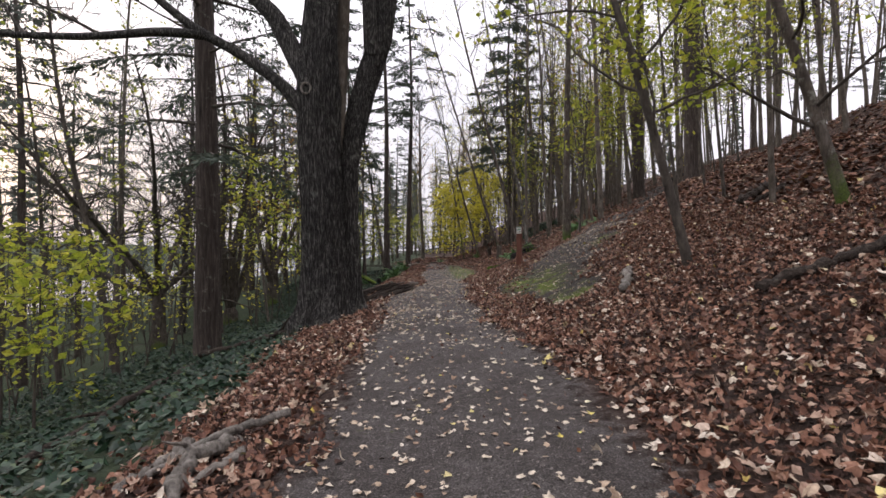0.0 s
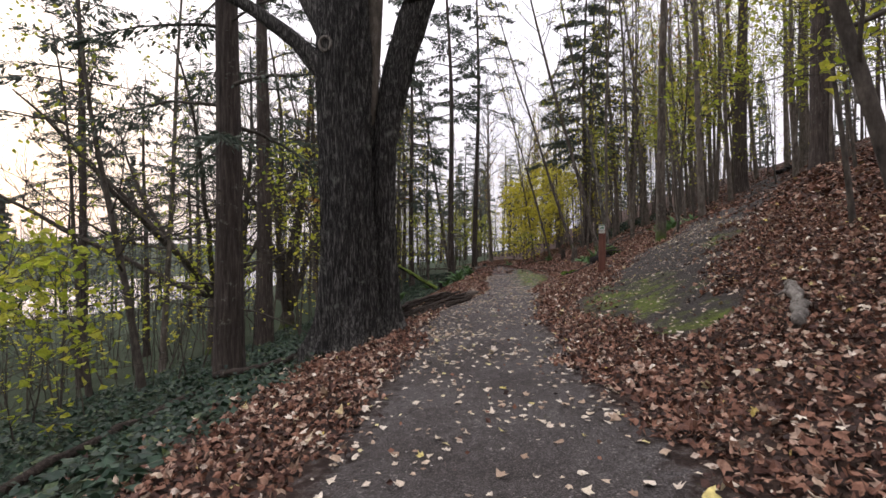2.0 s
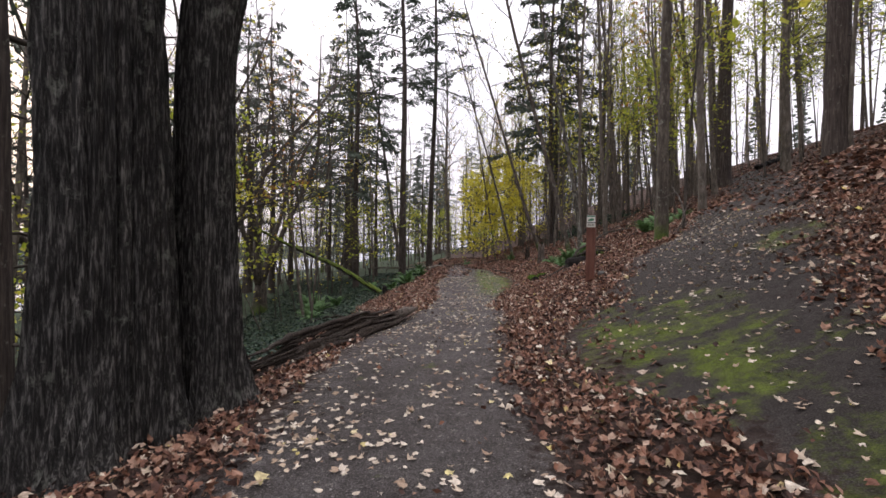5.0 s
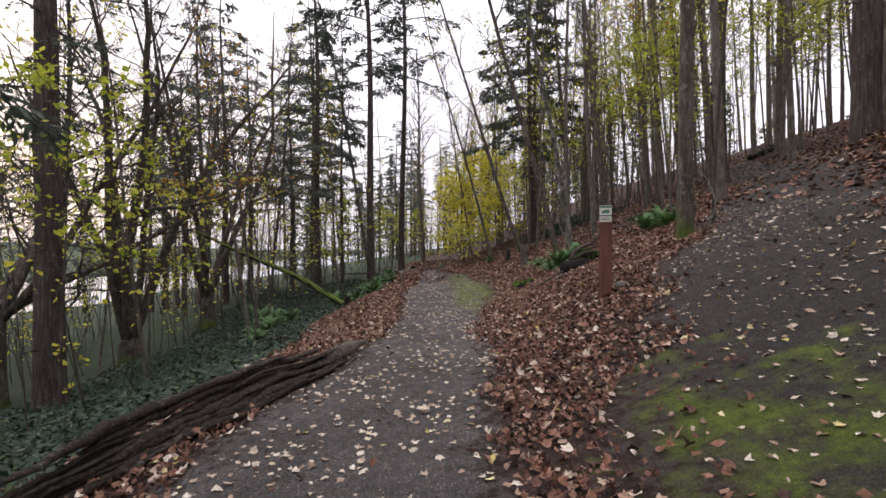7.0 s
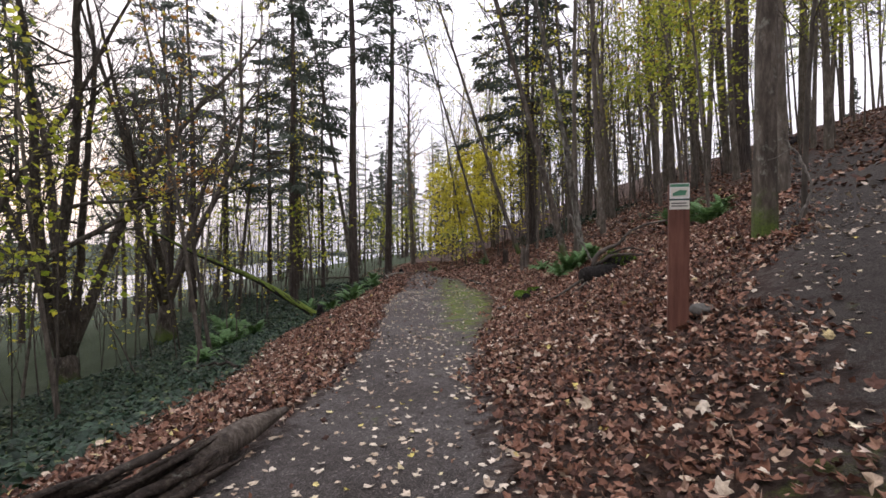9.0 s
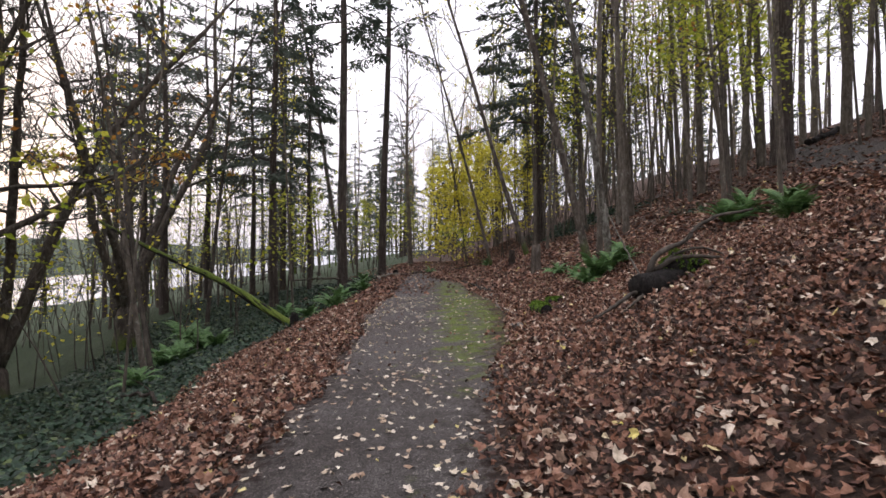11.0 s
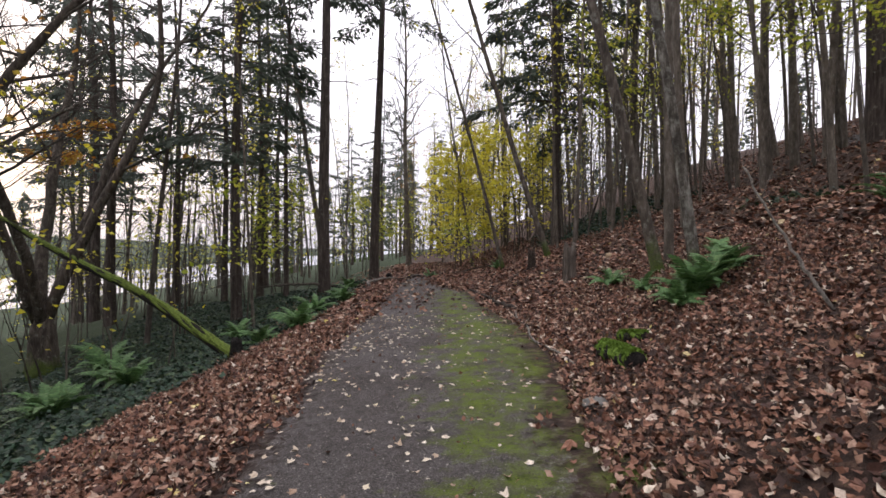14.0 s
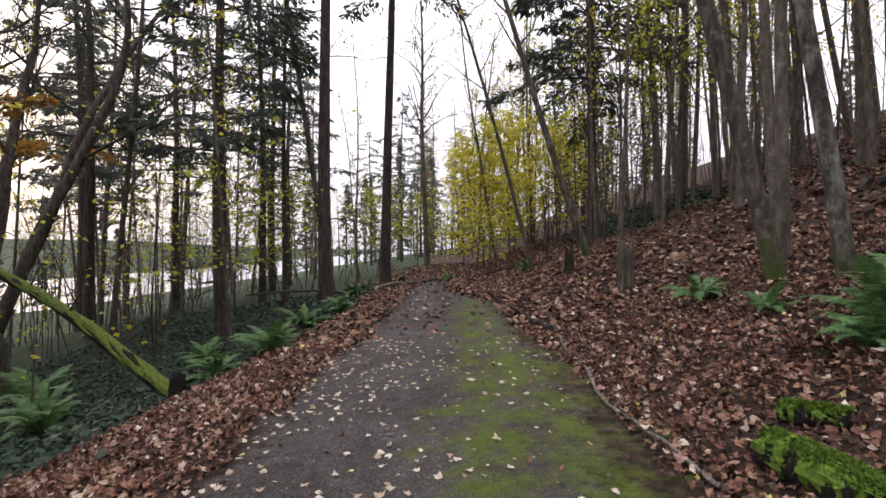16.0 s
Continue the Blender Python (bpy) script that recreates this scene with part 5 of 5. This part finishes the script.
fallen_branch([(2.75, 8.2, 0.02), (3.1, 8.9, 0.04), (3.35, 9.6, 0.03)], 0.065, 0.05, grey_wood, "short lichen-grey log in deep leaf litter", 20, 1)


# ---- ferns ----
def frond_mesh(seed, length):
    rng = np.random.default_rng(seed)
    g = Geo()
    n = 12
    s = np.linspace(0, 1, n)
    rise, drop = rng.uniform(0.75, 0.95), rng.uniform(0.65, 0.9)
    sway = rng.normal(0, 0.08)
    line = np.stack([length * 0.9 * s, sway * length * s * s, length * (rise * s - drop * s * s)], -1)
    tube(g, line, np.linspace(0.005, 0.0015, n), 3, cap=False)
    pairs = 24
    for k in range(pairs):
        f = 0.1 + 0.9 * k / pairs
        p, t = on_line(line, min(f, 0.999))
        w = length * 0.17 * math.sin(math.pi * min(1, 0.18 + 0.8 * f)) * rng.uniform(0.85, 1.1)
        for sgn in (-1, 1):
            side = unit(np.array((0.28, sgn, -0.12)) + rng.normal(0, 0.06, 3))
            half = t * length * 0.017
            q = p + side * w * 0.55
            tip = p + side * w + np.array((0.2 * w, 0, -0.12 * w))
            g.add([p - half, q - half * 1.1, tip, q + half * 1.1, p + half], [(0, 1, 3), (0, 3, 4), (1, 2, 3)])
    return g.mesh("frond", fern_leaf, False)


FRONDS = [frond_mesh(k, 0.62 + 0.05 * k) for k in range(5)]


def fern(x, y, size, count, seed, label="sword fern with arching green fronds on the bank"):
    rng = np.random.default_rng(seed)
    ob = at_base("fern", x, y, label, "fern", "ferns")
    for k in range(count):
        f = new("frond", FRONDS[int(rng.integers(len(FRONDS)))])
        f.parent = ob
        f.matrix_basis = pose(0, 0, 0.02, rng.normal(0, 8), rng.uniform(-50, 4), 360 * k / count + rng.normal(0, 14)) @ Matrix.Scale(size * rng.uniform(0.7, 1.15), 4)
    return ob


for k, (x, y, size) in enumerate(((4.0, 27.75, 1.05), (4.4, 28.05, 1.1), (4.85, 28.4, 1.05), (3.7, 27.6, 0.7), (3.9, 29.3, 0.6), (3.8, 30.7, 0.8), (3.9, 26.85, 0.0), (6.9, 27.5, 1.25), (7.6, 28.0, 1.2), (8.3, 27.6, 1.0), (6.5, 24.9, 1.0), (6.9, 25.2, 0.8))):
    if size:
        fern(x, y, size, 18, 200 + k, "sword fern with arching green fronds in leaf litter")
for k, (x, y, size) in enumerate(((-3.15, 32.75, 1.2), (-3.4, 33.4, 1.1), (-3.75, 31.8, 0.95), (-2.85, 36.6, 1.0), (-3.5, 35.6, 1.2), (-3.2, 37.9, 1.0), (-6.4, 31.3, 1.2), (-8.5, 33.6, 1.5), (-7.6, 32.6, 1.2), (-6.8, 29.7, 1.1), (-7.4, 30.2, 1.1), (-0.3, 44.3, 0.8), (-3.4, 40.6, 1.0), (-6.2, 27.0, 0.9), (3.0, 45.5, 0.9), (-5.2, 34.2, 1.0))):
    fern(x, y, size, 18, 230 + k)


# ---- leaves on the ground ----
def uneven(x, y):
    return 0.2 * np.sin(1.9 * x + 0.7 * y) * np.sin(1.3 * y - 0.9 * x) + 0.15 * np.sin(4.3 * x - 2.9 * y + 1) * np.sin(2.1 * y + 0.4 * x) + 0.09 * np.sin(9 * x + 5 * y)


def litter_density(x, y):
    d = dirt_zone(x, y) + uneven(x, y) * 0.8
    cover = np.clip((0.72 - d) / 0.42, 0, 1) ** 1.6
    bare = np.clip(0.5 + 1.8 * uneven(x * 0.5, y * 0.5 + 3), 0.2, 1)
    rate = 290 * cover + table(y, [(10, 85), (18, 55)]) * (1 - cover) * bare
    rate = np.where(side_trail(x, y) + 0.5 * uneven(x, y) > 0.56, 62 * bare + 22, rate)
    rate = np.where(moss_zone(x, y) > 0.45, np.minimum(rate, np.where(y < 17, 46, 11)), rate)
    rate = rate * (1 - 0.93 * np.clip((ivy_zone(x, y) - 0.4) / 0.3, 0, 1))
    return rate


def sample(rng, xr, yr, peak, density):
    n = int((xr[1] - xr[0]) * (yr[1] - yr[0]) * peak)
    x, y = rng.uniform(*xr, n), rng.uniform(*yr, n)
    keep = rng.uniform(0, peak, n) < density(x, y)
    return x[keep], y[keep]


def strew(name, label, rng, x, y, size, lift, tilt, shape, faces, mat, kind="leaves", curl=0.28, fold=0.22):
    g = Geo()
    z = height(x, y) + 0.006 + np.abs(rng.normal(0, lift, len(x)))
    scatter(g, rng, np.stack([x, y, z], -1), size, tilt, shape, faces, curl, fold)
    return tagged(new(name, g.mesh(name, mat, False)), label, kind, kind="stuff")


lr = np.random.default_rng(17)
lx, ly = sample(lr, (-4.2, 6.4), (0.8, 32), 290, litter_density)
deep = dirt_zone(lx, ly) + uneven(lx, ly) * 0.8 + lr.normal(0, 0.06, len(lx)) < 0.55
strew("leaf_litter", "deep brown fallen maple leaves covering the slope", lr, lx[deep], ly[deep], 0.024 + 0.05 * lr.beta(1.3, 2.2, int(deep.sum())), 0.035, 0.5, MAPLE, MAPLE_F, leaf_litter, curl=0.42, fold=0.38)
thin = ~deep
strew("scattered_leaves", "pale fallen leaves scattered over the dark path", lr, lx[thin], ly[thin], lr.uniform(0.02, 0.05, int(thin.sum())), 0.004, 0.16, MAPLE, MAPLE_F, leaf_pale)
px, py = sample(lr, (-4, 6.4), (0, 32), 14, lambda x, y: np.where(litter_density(x, y) > 60, table(y, [(16, 14), (22, 5)]), 0))
strew("pale_leaves", "pale and yellow leaves on top of the brown litter", lr, px, py, lr.uniform(0.035, 0.07, len(px)), 0.05, 0.4, MAPLE, MAPLE_F, leaf_pale)
bx, by = sample(lr, (-4.2, 6.4), (0.8, 32), 330, lambda x, y: np.where(litter_density(x, y) > 110, 1.14 * litter_density(x, y), 5))
strew("leaf_fragments", "crumpled brown leaf pieces between the whole leaves", lr, bx, by, lr.uniform(0.02, 0.06, len(bx)), 0.03, 0.7, KITE, KITE_F, leaf_litter)
for xr, yr, peak in (((6.4, 12), (0, 32), 110), ((12, 28), (0, 56), 34), ((6.4, 12), (32, 56), 60), ((-6, 6.4), (32, 62), 110), ((-4.2, 10), (-5, 0), 40)):
    fx, fy = sample(lr, xr, yr, peak, lambda x, y: litter_density(x, y) * peak / 250)
    strew("leaf_litter", "brown fallen leaves over the far slope", lr, fx, fy, lr.uniform(0.07, 0.15, len(fx)), 0.03, 0.4, KITE, KITE_F, leaf_litter)
ix, iy = sample(lr, (-13, -1.6), (0, 46), 130, lambda x, y: 130 * np.clip((ivy_zone(x, y) + 1.2 * uneven(x, y) - 0.4) / 0.25, 0, 1))
strew("ivy", "dark green ivy leaves covering the bank", lr, ix, iy, lr.uniform(0.06, 0.12, len(ix)), 0.06, 0.4, KITE, KITE_F, ivy_leaf, "ivy")
jx, jy = sample(lr, (4, 16), (28, 64), 60, lambda x, y: 60 * np.clip((ivy_zone(x, y) - 0.4) / 0.25, 0, 1))
strew("ground_cover", "low green undergrowth on the far slope", lr, jx, jy, lr.uniform(0.1, 0.18, len(jx)), 0.12, 0.5, KITE, KITE_F, ivy_leaf, "ivy")


def gravel():
    """Small stones trodden into the path."""
    r = np.random.default_rng(29)
    x, y = sample(r, (-1.7, 1.7), (1.2, 30), 190, lambda x, y: np.where(dirt_zone(x, y) > 0.5, 170 * np.clip(0.6 + 2 * uneven(x, y), 0.1, 1), 0))
    k = len(x)
    shape = np.array([(1, 0, 0), (-0.5, 0.8, 0), (-0.5, -0.8, 0), (0.05, 0, 0.7)])[None] * r.uniform(0.6, 1.3, (k, 4, 3)) * r.uniform(0.004, 0.012, (k, 1, 1))
    a = r.uniform(0, 6.28, k)
    turn = np.stack([np.cos(a), -np.sin(a), 0 * a, np.sin(a), np.cos(a), 0 * a, 0 * a, 0 * a, 1 + 0 * a], -1).reshape(-1, 3, 3)
    v = np.einsum("nij,nkj->nki", turn, shape) + np.stack([x, y, height(x, y)], -1)[:, None]
    f = np.array([(0, 1, 3), (1, 2, 3), (2, 0, 3)])[None] + (np.arange(k) * 4)[:, None, None]
    g = Geo()
    g.add(v.reshape(-1, 3), f.reshape(-1, 3))
    tagged(new("gravel", g.mesh("gravel", gravel_stone, False)), "small grey stones trodden into the path", "gravel", kind="stuff")


gravel_stone = leafy("gravel_stone", [(0, (0.05, 0.046, 0.043)), (0.6, (0.14, 0.13, 0.122)), (1, (0.36, 0.34, 0.32))], 0.85)
gravel()


def single_leaves():
    """The leaves on the path that lie free, each one on its own."""
    r = np.random.default_rng(23)
    shapes = []
    for k in range(8):
        g = Geo()
        scatter(g, r, np.zeros((1, 3)), [1.0], 0.08, MAPLE, MAPLE_F, 0.22, 0.18)
        shapes.append(g.mesh("fallen_leaf", leaf_single, False))
    made = 0
    while made < 290:
        x, y = r.uniform(-1.5, 1.6), r.uniform(1.5, 31)
        if float(dirt_zone(np.array(x), np.array(y))) < 0.55:
            continue
        ob = new("fallen_leaf", shapes[made % 8])
        ob.parent = ground
        ob.matrix_basis = pose(x, y, ground_at(x, y) + 0.014, r.normal(0, 6), r.normal(0, 6), r.uniform(0, 360)) @ Matrix.Scale(r.uniform(0.03, 0.058), 4)
        made += 1


single_leaves()
